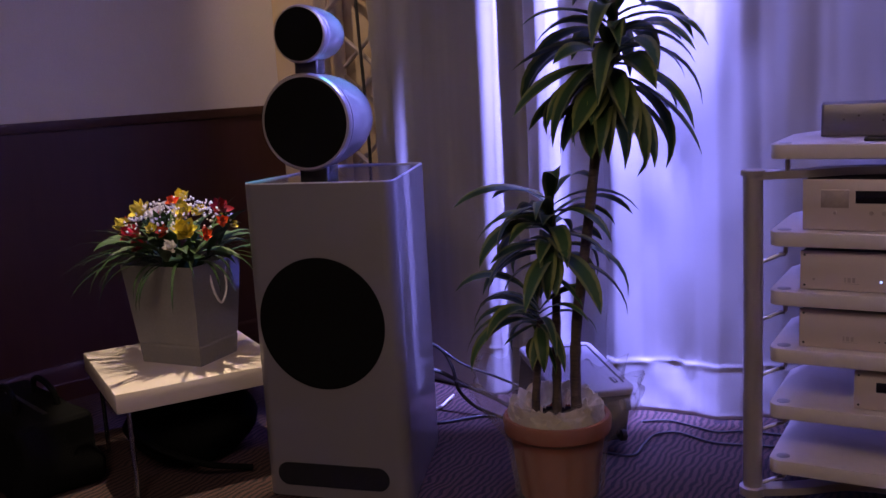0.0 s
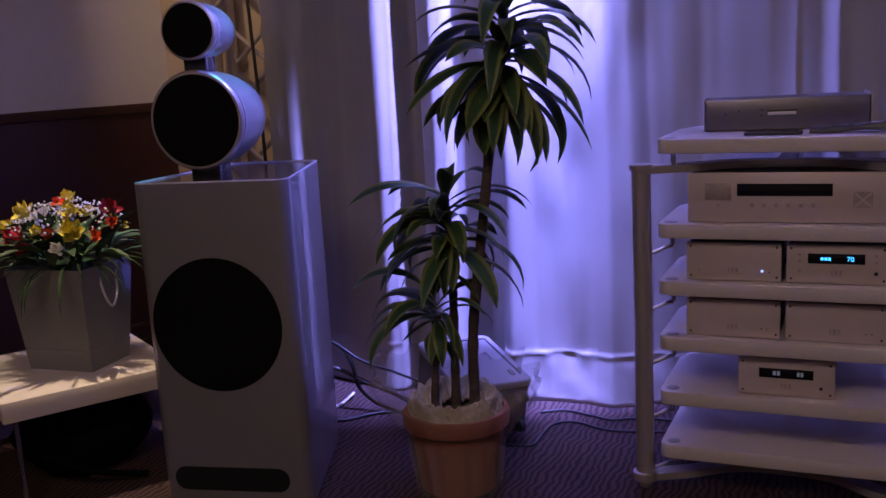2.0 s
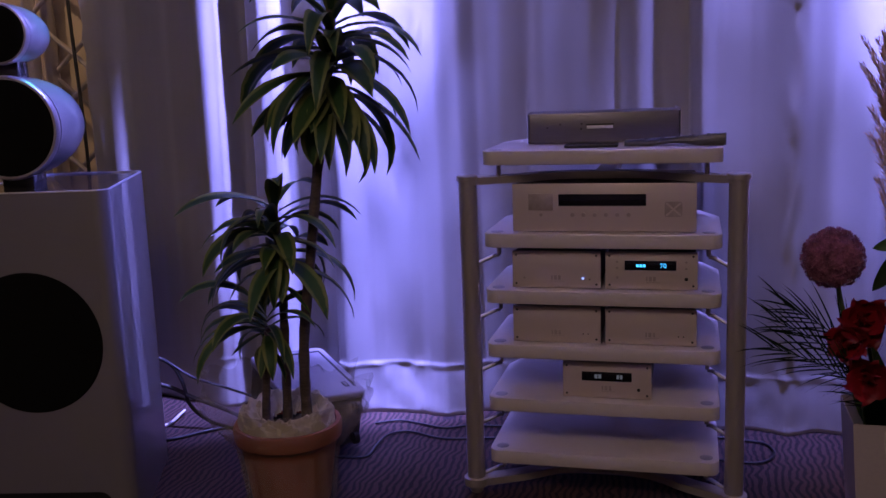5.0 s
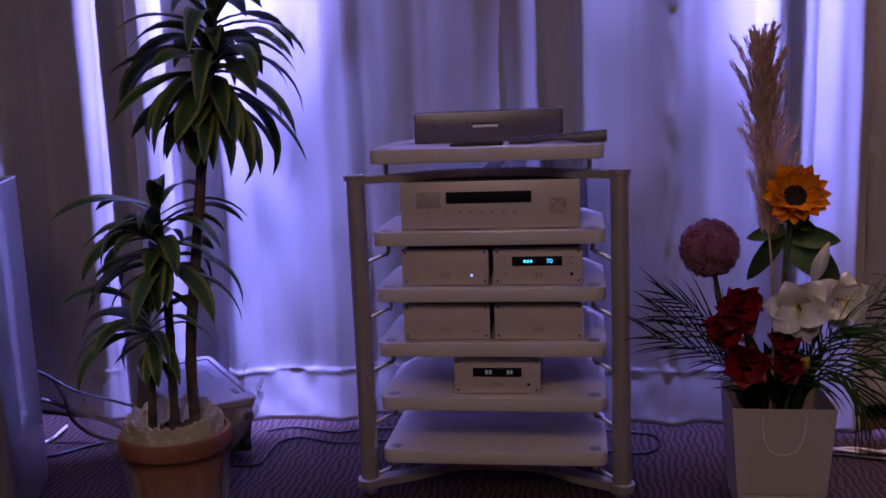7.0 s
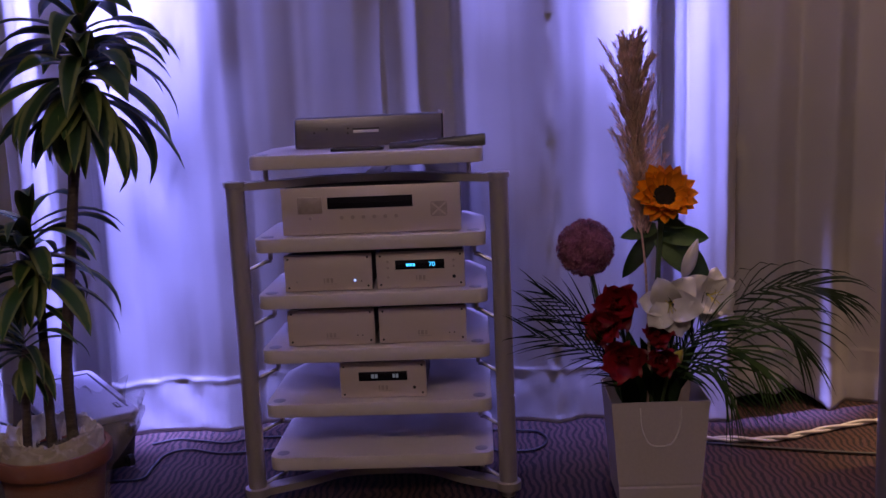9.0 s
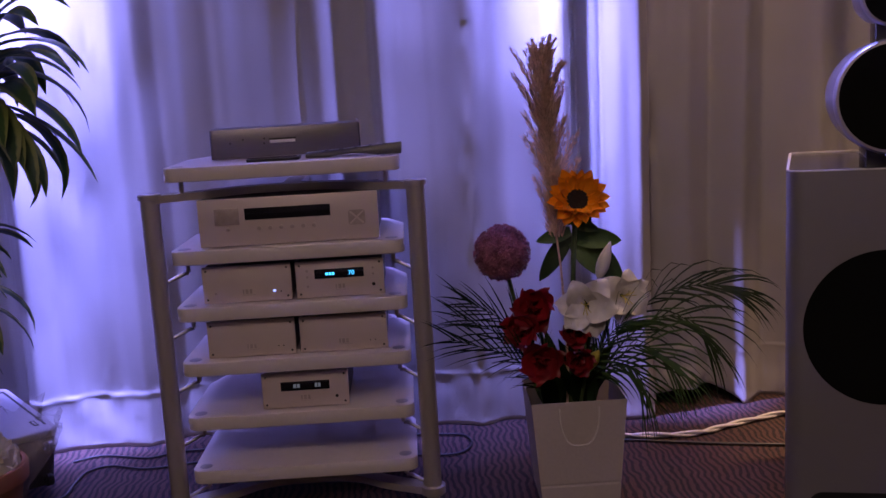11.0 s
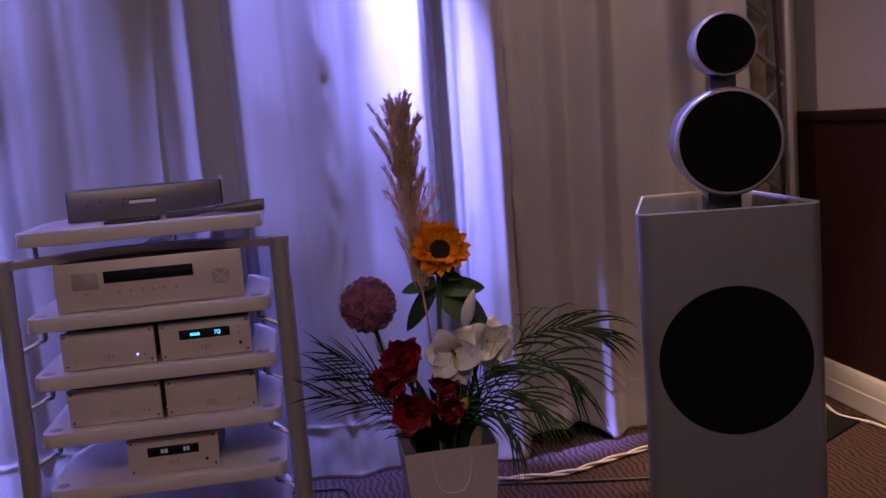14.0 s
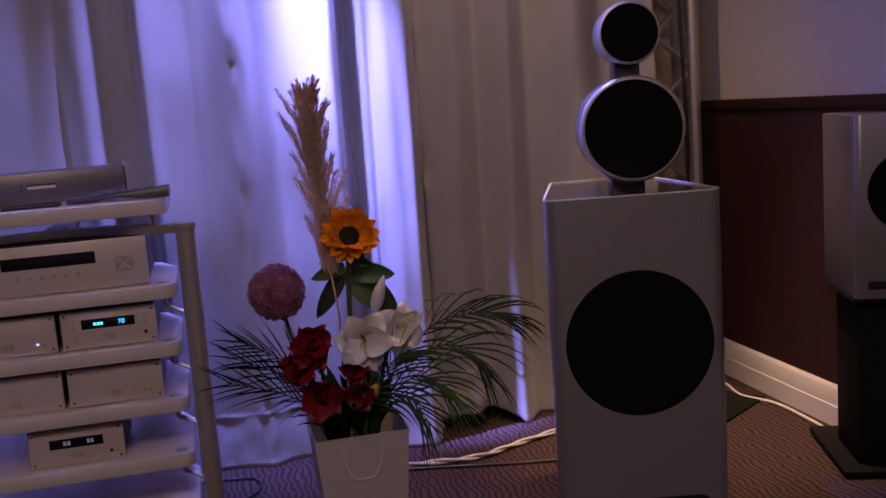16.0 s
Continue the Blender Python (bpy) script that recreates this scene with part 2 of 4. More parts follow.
    for v in bm2.verts:
        v.co = Vector(((x0 + x1) / 2 + v.co.x * (x1 - x0), (y0 + y1) / 2 + v.co.y * (y1 - y0), (z0 + z1) / 2 + v.co.z * (z1 - z0)))
    if bevel:
        bmesh.ops.bevel(bm2, geom=bm2.edges[:], offset=bevel, segments=seg, affect="EDGES", profile=0.5)
    return merge(bm, bm2)


def merge(bm, other, m=None):
    if m is not None:
        other.transform(m)
    if bm is None:
        return other
    me = bpy.data.meshes.new("tmp")
    other.to_mesh(me)
    other.free()
    bm.from_mesh(me)
    bpy.data.meshes.remove(me)
    return bm


def prism(outline, z0, z1, bevel=0.0, seg=2):
    """An upright prism over an outline in x and y."""
    bm = bmesh.new()
    f = bm.faces.new([bm.verts.new((x, y, z0)) for x, y in outline])
    r = bmesh.ops.extrude_face_region(bm, geom=[f])
    bmesh.ops.translate(bm, vec=(0, 0, z1 - z0), verts=[v for v in r["geom"] if isinstance(v, bmesh.types.BMVert)])
    if bevel:
        es = [e for e in bm.edges if abs(e.verts[0].co.z - e.verts[1].co.z) < 1e-6]
        bmesh.ops.bevel(bm, geom=es, offset=bevel, segments=seg, affect="EDGES", profile=0.5)
    return bm


def rounded(corners, r, n=6):
    """An outline with its corners rounded to radius r."""
    out = []
    k = len(corners)
    for i in range(k):
        p, a, b = (Vector(corners[j % k]) for j in (i, i - 1, i + 1))
        u, v = (a - p).normalized(), (b - p).normalized()
        half = u.angle(v) / 2
        d = r / math.tan(half)
        s, e = p + u * d, p + v * d
        c = p + (u + v).normalized() * (r / math.sin(half))
        a0 = math.atan2(*(s - c).yx)
        a1 = math.atan2(*(e - c).yx)
        da = (a1 - a0 + math.pi) % (2 * math.pi) - math.pi
        out += [(c.x + r * math.cos(a0 + da * t / n), c.y + r * math.sin(a0 + da * t / n)) for t in range(n + 1)]
    return out


def lathe(profile, n=32, cap=True):
    """Turns (radius, z) pairs round z."""
    bm = bmesh.new()
    rings = [[bm.verts.new((r * math.cos(a), r * math.sin(a), z)) for a in (2 * math.pi * i / n for i in range(n))] for r, z in profile]
    for a, b in zip(rings, rings[1:]):
        for i in range(n):
            bm.faces.new((a[i], a[(i + 1) % n], b[(i + 1) % n], b[i]))
    if cap:
        bm.faces.new(rings[0])
        bm.faces.new(rings[-1])
    return bm


def spline(pts, n=8):
    """A smooth line through points."""
    P = [Vector(p) for p in pts]
    P = [2 * P[0] - P[1]] + P + [2 * P[-1] - P[-2]]
    out = []
    for a, b, c, d in zip(P, P[1:], P[2:], P[3:]):
        for i in range(n):
            t = i / n
            out.append(0.5 * (2 * b + (c - a) * t + (2 * a - 5 * b + 4 * c - d) * t * t + (3 * b - a - 3 * c + d) * t ** 3))
    return out + [P[-2]]


def tube(pts, radius, n=8, bm=None, square=False):
    """A tube along points; radius a number or one for each point."""
    bm = bm if bm is not None else bmesh.new()
    pts = [Vector(p) for p in pts]
    rad = radius if isinstance(radius, (list, tuple)) else [radius] * len(pts)
    side = Vector((0, 0, 1))
    d0 = (pts[1] - pts[0]).normalized()
    if abs(d0.z) > 0.9:
        side = Vector((1, 0, 0))
    rings = []
    for i, p in enumerate(pts):
        d = (pts[min(i + 1, len(pts) - 1)] - pts[max(i - 1, 0)]).normalized()
        u = d.cross(side).normalized()
        side = u.cross(d).normalized()
        rings.append([bm.verts.new(p + rad[i] * (math.cos(a) * u + math.sin(a) * side)) for a in (2 * math.pi * (k + 0.5 * square) / n for k in range(n))])
    for a, b in zip(rings, rings[1:]):
        for k in range(n):
            bm.faces.new((a[k], a[(k + 1) % n], b[(k + 1) % n], b[k]))
    bm.faces.new(rings[0])
    bm.faces.new(rings[-1])
    return bm


def ball(r, u=12, v=8, bm=None, at=(0, 0, 0), scale=(1, 1, 1)):
    b2 = bmesh.new()
    bmesh.ops.create_uvsphere(b2, u_segments=u, v_segments=v, radius=r)
    b2.transform(Matrix.Translation(at) @ Matrix.Diagonal((*scale, 1)))
    return merge(bm, b2)


def disc(r, depth, n=24, bevel=0.0):
    """A flat round plate whose face looks along -y."""
    p = [(r, 0), (r, depth)] if not bevel else [(r, 0), (r, depth - bevel), (r - bevel, depth)]
    bm = lathe(p, n)
    bm.transform(Matrix.Rotation(radians(90), 4, "X"))
    return bm


def strap(base, heading, length, width, lift, droop, fold=0.25, n=9, twist=0.0, bm=None, blunt=0.35):
    """An arching leaf: leaves the base at the angle lift (degrees over level) and bends down by droop degrees."""
    bm = bm if bm is not None else bmesh.new()
    uv = bm.loops.layers.uv.verify()
    p = Vector(base)
    rows = []
    h = radians(heading)
    for i in range(n + 1):
        t = i / n
        a = radians(lift - droop * t ** 1.3)
        d = Vector((math.cos(h) * math.cos(a), math.sin(h) * math.cos(a), math.sin(a)))
        s = Vector((-math.sin(h), math.cos(h), 0))
        up = s.cross(d) * -1
        s = (s * math.cos(radians(twist * t)) + up * math.sin(radians(twist * t)))
        up = d.cross(s)
        w = width / 2 * (blunt + (1 - blunt) * min(1, t / 0.3)) * (1 if t < 0.5 else max(0.02, 1 - ((t - 0.5) / 0.5) ** 1.8))
        rows.append([bm.verts.new(p + s * w * k + up * fold * w * abs(k)) for k in (-1, 0, 1)])
        p = p + d * (length / n)
    for i, (a, b) in enumerate(zip(rows, rows[1:])):
        for k in (0, 1):
            f = bm.faces.new((a[k], a[k + 1], b[k + 1], b[k]))
            for loop, u in zip(f.loops, (k / 2, k / 2 + 0.5, k / 2 + 0.5, k / 2)):
                loop[uv].uv = (u, i / n)
    return bm


rnd = random.Random(11)


# ---- the room ----
WX0, WX1, WY0, WY1, WH = -2.10, 2.52, -3.2, 3.15, 2.8
structure("floor", box(WX0 - 2.6, WX1 + 0.3, WY0 - 0.3, WY1 + 0.3, -0.1, 0), M["carpet"], "purple-brown carpet with wavy dark stripes", "carpet")
structure("ceiling", box(WX0 - 2.6, WX1 + 0.3, WY0 - 0.3, WY1 + 0.3, WH, WH + 0.1), M["ceiling"], "plain off-white room ceiling", "ceiling")
WEST = Matrix.Translation((-2.03, 3.15, 0)) @ Matrix.Rotation(radians(-17.5), 4, "Z")
structure("wall_west", merge(None, box(-0.15, 0, -6.9, 0.2, 0, WH), WEST), M["plaster"], "grey painted wall over dark wood panelling", "wall")
structure("wall_east", box(WX1, WX1 + 0.15, WY0, WY1, 0, WH), M["plaster"], "grey painted wall over dark wood panelling", "wall")
structure("wall_north", box(WX0 - 0.15, WX1 + 0.15, WY1, WY1 + 0.15, 0, WH), M["plaster_warm"], "beige wall behind the silver curtain", "wall")
structure("wall_south", box(WX0 - 2.6, WX1 + 0.15, WY0 - 0.15, WY0, 0, WH), M["plaster"], "plain grey wall closing the room", "wall")
RAIL = 0.985


def wainscot(side, m, s, y0, y1):
    """Wood panelling on one side wall, in the wall's own frame m; s points into the room."""
    a, b = sorted((0, s * 0.018))
    structure("wainscot_" + side, merge(None, box(a, b, y0, y1, 0.13, RAIL - 0.035), m), M["mahogany"], "dark mahogany wood panelling on the wall", "panelling")
    a, b = sorted((0, s * 0.03))
    structure("trim_" + side, merge(None, box(a, b, y0, y1, RAIL - 0.035, RAIL, 0.004), m), M["mahogany"], "dark wood rail topping the panelling", "trim")
    bm = bmesh.new()
    prof = [(0, 0), (0.031, 0), (0.030, 0.062), (0.0275, 0.066), (0.026, 0.112), (0.020, 0.126), (0.010, 0.134), (0, 0.134)]
    va = [bm.verts.new((s * u, y0, z)) for u, z in prof]
    vb = [bm.verts.new((s * u, y1, z)) for u, z in prof]
    for i in range(len(prof)):
        j = (i + 1) % len(prof)
        bm.faces.new((va[i], va[j], vb[j], vb[i]))
    bm.faces.new(va), bm.faces.new(vb)
    bm.transform(m)
    if side == "east":
        structure("baseboard_" + side, bm, M["white_paint"], "white moulded skirting board along the wall", "skirting")
    else:
        # west skirting borrows the dark wood colour to sink into the shade
        structure("baseboard_" + side, bm, M["mahogany"], "skirting board along the wall, coloured dark for the shade there", "skirting")


wainscot("west", WEST, 1, -6.7, -0.01)
wainscot("east", Matrix.Translation((WX1, 0, 0)), -1, WY0, WY1)

# ---- curtain ----
# the pleats in plan, x and y: flat crests with deep recesses between, placed to give the lit and dark strips of the
# camera's view
PLEATS = [(-1.37, 2.84), (-1.27, 2.82), (-1.20, 2.85), (-1.05, 2.81), (-0.895, 2.755), (-0.862, 2.77), (-0.846, 2.89), (-0.80, 2.92), (-0.775, 2.88), (-0.757, 2.775), (-0.71, 2.755), (-0.677, 2.77), (-0.662, 2.88),
          (-0.60, 2.92), (-0.53, 2.89), (-0.508, 2.78), (-0.47, 2.755), (-0.37, 2.80), (-0.25, 2.79), (-0.16, 2.775), (-0.10, 2.80), (-0.05, 2.845), (0.06, 2.85), (0.17, 2.87), (0.29, 2.85),
          (0.37, 2.875), (0.43, 2.845), (0.50, 2.875), (0.57, 2.865), (0.60, 2.785), (0.73, 2.805), (0.845, 2.77), (0.95, 2.81), (1.07, 2.77), (1.13, 2.722), (1.149, 2.735), (1.163, 2.89), (1.20, 2.93), (1.226, 2.88),
          (1.24, 2.765), (1.35, 2.735), (1.376, 2.76), (1.392, 2.87), (1.51, 2.825), (1.59, 2.89), (1.67, 2.805), (1.75, 2.89), (1.90, 2.81), (2.02, 2.89), (2.19, 2.84)]


def fold(x):
    for (a, ya), (b, yb) in zip(PLEATS, PLEATS[1:]):
        if x <= b:
            t = max(0.0, (x - a) / (b - a))
            return ya + (yb - ya) * (0.35 * t + 0.65 * t * t * (3 - 2 * t))
    return PLEATS[-1][1]


def curtain(x0, x1, seed, lift=None):
    """One panel of the satin curtain, with its stitched hem."""
    cols = int((x1 - x0) / 0.006)
    zs = [0.0, 0.012, 0.03, 0.055, 0.08, 0.105, 0.13, 0.148, 0.156, 0.160, 0.164, 0.172, 0.19, 0.22] + [0.26 + 0.045 * i for i in range(52)]
    bm = bmesh.new()
    grid = []
    for z in zs:
        row = []
        for i in range(cols + 1):
            x = x0 + (x1 - x0) * i / cols
            edge = max(0.0, 1 - min(x - x0, x1 - x) / 0.055)
            n1 = noise.noise((x * 3 + seed, z * 0.9, 3.1)) * 0.016 + noise.noise((x * 15, z * 0.45, seed + 8)) * 0.009 + noise.noise((x * 26, z * 0.3, seed + 6)) * 0.005
            n2 = noise.noise((x * 11, z * 3.5, seed)) * 0.006 + max(0, noise.noise((x * 7, z * 6, seed + 3)) - 0.25) * noise.noise((x * 40, z * 26, seed)) * 0.012
            seam = math.exp(-((x - 0.848 - 0.01 * noise.noise((z * 3, 0, 2))) / 0.030) ** 2)
            pucker = edge * noise.noise((x * 14, z * 17, seed)) * 0.026 - seam * abs(noise.noise((x * 10, z * 20 + x * 22, seed + 4)) + 0.4 * noise.noise((x * 25, z * 45, seed))) * 0.012
            y = fold(x + 0.012 * noise.noise((x * 2, z * 1.1, seed + 5))) + n1 + n2 + pucker
            if z < 0.16:
                y += -0.014 * (1 - z / 0.16) + 0.004 * noise.noise((x * 9, z * 16, seed + 2)) + 0.003 * noise.noise((x * 22, z * 26, seed))
            y -= 0.002 * math.exp(-((z - 0.158) / 0.005) ** 2)
            y += 0.0015 * noise.noise((x * 30, z * 8, seed)) * math.exp(-abs(z - 0.16) / 0.05)
            zz = z + (0.003 * noise.noise((x * 12, 0, seed)) if 0.1 < z < 0.2 else 0)
            if lift:
                a, b, h = lift
                k = math.sin(math.pi * (x - a) / (b - a)) if a < x < b else 0.0
                k = max(0.0, k) ** 0.55
                f = max(0.0, 1 - z / 0.30)
                zz += h * k * f
                y += 0.015 * k * f + k * f * 0.03 * noise.noise((x * 15, z * 14, 9))
            row.append(bm.verts.new((x, y, zz + 0.002)))
        grid.append(row)
    for a, b in zip(grid, grid[1:]):
        for i in range(cols):
            bm.faces.new((a[i], a[i + 1], b[i + 1], b[i]))
    me = raw("curtain", bm, M["satin"], 80)
    ob = tagged(new("curtain", me), "silver-grey satin curtain hanging in deep folds to the carpet", "curtain", "curtain panels")
    sol = ob.modifiers.new("cloth", "SOLIDIFY")
    sol.thickness, sol.offset = 0.002, 1
    return ob


curtain(-1.36, 1.405, 1.0)
curtain(1.395, 2.18, 13.0, (1.37, 1.66, 0.05))


def truss(x, y, flip, label):
    """A square lattice truss standing upright."""
    t = thing("lighting_truss", pose(x, y, 0), label, "truss", "lattice trusses")
    w = 0.24
    for i, j in ((0, 0), (1, 0), (0, 1), (1, 1)):
        part("chord", tube([(flip * i * w, j * 0.1, 0.012), (flip * i * w, j * 0.1, 2.62)], 0.024, 12), M["aluminium"], t)
    part("base_plate", box(min(0, flip * w) - 0.04, max(0, flip * w) + 0.04, -0.04, 0.14, 0, 0.012, 0.002), M["aluminium"], t)
    z, k = 0.1, 0
    while z < 2.45:
        for j, ph in ((0, 0), (1, 1)):
            a, b = (0, flip * w) if (k + ph) % 2 else (flip * w, 0)
            part("brace", tube([(a, j * 0.1, z), (b, j * 0.1, z + 0.2)], 0.009, 8), M["aluminium"], t)
        z += 0.2
        k += 1
    cable = tube(spline([(flip * 0.05, -0.03, 2.5), (flip * 0.06, -0.035, 1.5), (flip * 0.045, -0.03, 0.8), (flip * 0.055, -0.035, 0.03)]), 0.006, 6)
    part("cable", cable, M["black_cable"], t, "black cable tied along the chord")
    return t


truss(-1.42, 2.97, -1, "aluminium lattice truss standing beside the curtain")
truss(2.385, 2.97, -1, "aluminium lattice truss standing by the wood panelling")


# ---- loudspeakers ----
def loudspeaker(cx, cy, yaw, h, shift=0.0, lean=0.0):
    t = thing("floor_loudspeaker", pose(cx, cy, 0, 0, 0, yaw), "tall silver loudspeaker with two round heads on top", "loudspeaker", "pair of tall loudspeakers")
    w, d, r, k = 0.413, 0.46, 0.034, 0.076
    out = rounded([(-w / 2, 0), (w / 2, 0), (w / 2 - k, d), (-w / 2 + k, d)], r, 7)
    inn = rounded([(-w / 2 + 0.006, 0.006), (w / 2 - 0.006, 0.006), (w / 2 - k - 0.006, d - 0.006), (-w / 2 + k + 0.006, d - 0.006)], r - 0.006, 7)
    n = len(out)
    bm = bmesh.new()
    lo = [bm.verts.new((x, y, 0.004)) for x, y in out]
    hi = [bm.verts.new((x, y, h - 0.003)) for x, y in out]
    for i in range(n):
        bm.faces.new((lo[i], lo[(i + 1) % n], hi[(i + 1) % n], hi[i]))
    bm.faces.new(lo)
    cab = part("cabinet", bm, M["cabinet"], t, "silver lacquered cabinet with rounded edges", 40)
    bm = bmesh.new()
    rings = []
    for ol, z, q in ((out, h - 0.003, 0), (out, h, 0.12), (inn, h, -0.1), (inn, h - 0.005, 0)):
        rings.append([bm.verts.new((x * (1 - 0.004 * q), d / 2 + (y - d / 2) * (1 - 0.004 * q), z)) for x, y in ol])
    for a, b in zip(rings, rings[1:]):
        for i in range(n):
            bm.faces.new((a[i], a[(i + 1) % n], b[(i + 1) % n], b[i]))
    part("rim", bm, M["bright_edge"], cab, "metal rim round the top, its glint put into a pale colour", 40)
    part("top_panel", prism(inn, h - 0.03, h - 0.004), M["dark_top"], cab, "dark sunken top panel")
    g = disc(0.170, 0.004, 64, 0.0015)
    part("woofer_grille", g, M["grille"], cab, "round black woofer grille", 30, pose(shift, 0.0015, 0.47))
    port = prism(rounded([(-0.155, -0.031), (0.155, -0.031), (0.155, 0.031), (-0.155, 0.031)], 0.030, 8), 0, 0.004)
    port.transform(Matrix.Rotation(radians(90), 4, "X"))
    part("bass_port", port, M["black"], cab, "black slot-shaped bass port", 30, pose(shift, 0.0015, 0.066))

    def head(r0, z, length, y0):
        ring = lathe([(r0 * 0.925, -0.002), (r0 * 0.965, -0.001), (r0, 0.005), (r0, 0.013), (r0 * 0.985, 0.017), (r0 * 0.93, 0.018)], 56)
        ring.transform(Matrix.Rotation(radians(-90), 4, "X"))
        n = 22
        prof = [(r0 * 0.955, 0.015), (r0 * 0.958, 0.020), (r0 * 0.985, 0.023)]
        prof += [(r0 * 0.985 * (1 - u ** 2.5) ** 0.55, 0.024 + (length - 0.024) * u) for u in (i / n for i in range(1, n))]
        bm = lathe(prof, 56)
        bm.transform(Matrix.Rotation(radians(-90), 4, "X"))
        hd = part("head", bm, M["head_shell"], t, "round silver egg-shaped loudspeaker head", 35, pose(lean, y0, z))
        part("front_ring", ring, M["aluminium"], hd, "satin metal ring round the grille", 35)
        part("head_grille", disc(r0 * 0.93, 0.006, 48, 0.002), M["grille"], hd, "round black grille", 30, pose(0, 0.003, 0))
        return hd

    zl, zu = h + 0.145, h + 0.355
    head(0.1185, zl, 0.31, 0.005)
    head(0.0690, zu, 0.215, 0.008)
    part("neck", box(-0.045 + lean, 0.03 + lean, 0.045, 0.115, h - 0.005, zl - 0.10, 0.004), M["dark_top"], t, "dark neck holding the lower head")
    part("neck", box(-0.032 + lean, 0.026 + lean, 0.035, 0.09, zl + 0.10, zu - 0.055, 0.004), M["dark_top"], t, "dark neck holding the upper head")
    return t


loudspeaker(-0.9105, 1.853, 11.9, 0.827, -0.008, -0.011)
loudspeaker(1.6645, 1.903, -12.7, 0.812, 0.0, 0.007)


def stand_speaker():
    t = thing("speaker_stand", pose(2.30, 2.00, 0, 0, 0, -20), "black speaker stand on a flat base plate", "speaker stand")
    part("base_plate", box(-0.03, 0.32, 0.0, 0.36, 0.006, 0.022, 0.003), M["matte_black"], t)
    part("column", box(0.02, 0.25, 0.05, 0.25, 0.022, 0.466, 0.006), M["matte_black"], t)
    part("top_plate", box(0.0, 0.26, 0.02, 0.28, 0.466, 0.478, 0.002), M["black"], t)
    for x in (0.0, 0.29):
        for y in (0.03, 0.33):
            part("spike", lathe([(0.003, 0), (0.008, 0.007)], 10), M["chrome"], t, "", 30, pose(x, y, 0))
    b = thing("shelf_loudspeaker", pose(2.30, 2.00, 0.478, 0, 0, -20), "small silver loudspeaker standing on a black stand", "loudspeaker")
    part("cabinet", prism(rounded([(0, 0), (0.26, 0), (0.26, 0.30), (0, 0.30)], 0.018, 5), 0, 0.462, 0.002), M["cabinet"], b)
    part("woofer_grille", disc(0.10, 0.004, 40, 0.0015), M["grille"], b, "round black woofer grille", 30, pose(0.13, 0.0015, 0.27))
    part("bass_port", box(0.03, 0.23, -0.002, 0.01, 0.025, 0.045), M["black"], b, "black slot port")


stand_speaker()


# ---- equipment rack ----
SHELF_Z = (0.128, 0.265, 0.402, 0.538, 0.676)
PX0, PX1, PY = 0.053, 0.682, 2.238


def shelf_outline():
    return rounded([(0.092, 2.212), (0.648, 2.212), (0.646, 2.50), (0.60, 2.61), (0.14, 2.61), (0.094, 2.50)], 0.028, 5)


def rack():
    t = thing("equipment_rack", pose(0, 0, 0), "silver metal rack with round posts and white shelves", "rack")
    for x in (PX0, PX1):
        p = part("post", lathe([(0.0225, 0.03), (0.0225, 0.80)], 28), M["aluminium"], t, "", 40, pose(x, PY, 0))
        part("cap", lathe([(0.023, 0.80), (0.0275, 0.801), (0.0275, 0.812), (0.026, 0.814)], 28), M["aluminium"], p, "flat round post cap")
        part("foot", lathe([(0.006, 0), (0.016, 0.006), (0.018, 0.022), (0.031, 0.024), (0.031, 0.044), (0.0225, 0.046)], 28), M["aluminium"], p)
    rear = part("post", lathe([(0.0225, 0.03), (0.0225, 0.80)], 28), M["aluminium"], t, "", 40, pose(0.369, 2.64, 0))
    part("foot", lathe([(0.006, 0), (0.016, 0.006), (0.018, 0.03)], 20), M["aluminium"], rear)
    for z, name in ((0.801, "top_frame"), (0.034, "bottom_frame")):
        bm = bmesh.new()
        pts = spline([(PX0, PY, z), (PX0 + 0.10, PY + 0.05, z), (0.25, PY + 0.115, z), (0.369, PY + 0.13, z), (0.488, PY + 0.115, z), (PX1 - 0.10, PY + 0.05, z), (PX1, PY, z)], 5)
        a, b = [], []
        for i, p in enumerate(pts):
            d = (pts[min(i + 1, len(pts) - 1)] - pts[max(i - 1, 0)]).normalized()
            s = Vector((-d.y, d.x, 0)) * 0.022
            a.append([bm.verts.new(p + s + Vector((0, 0, k))) for k in (-0.009, 0.009)])
            b.append([bm.verts.new(p - s + Vector((0, 0, k))) for k in (-0.009, 0.009)])
        for i in range(len(pts) - 1):
            bm.faces.new((a[i][0], a[i][1], a[i + 1][1], a[i + 1][0]))
            bm.faces.new((b[i][0], b[i][1], b[i + 1][1], b[i + 1][0]))
            bm.faces.new((a[i][1], b[i][1], b[i + 1][1], a[i + 1][1]))
            bm.faces.new((a[i][0], b[i][0], b[i + 1][0], a[i + 1][0]))
        box(0.345, 0.393, PY + 0.13, 2.64, z - 0.008, z + 0.008, 0.002, 1, bm)
        part(name, bm, M["aluminium"], t, "curved flat metal frame between the posts")
    for z in SHELF_Z + (0.874,):
        s = part("shelf", prism(shelf_outline(), z - 0.034, z, 0.003), M["shelf"], t, "white lacquered shelf with rounded corners", 35)
        for x in (0.122, 0.618):
            part("disc", lathe([(0.0155, z - 0.001), (0.0155, z + 0.0006), (0.0145, z + 0.001)], 24), M["shelf_disc"], s, "grey round inlay", 30, pose(x, 2.246, 0))
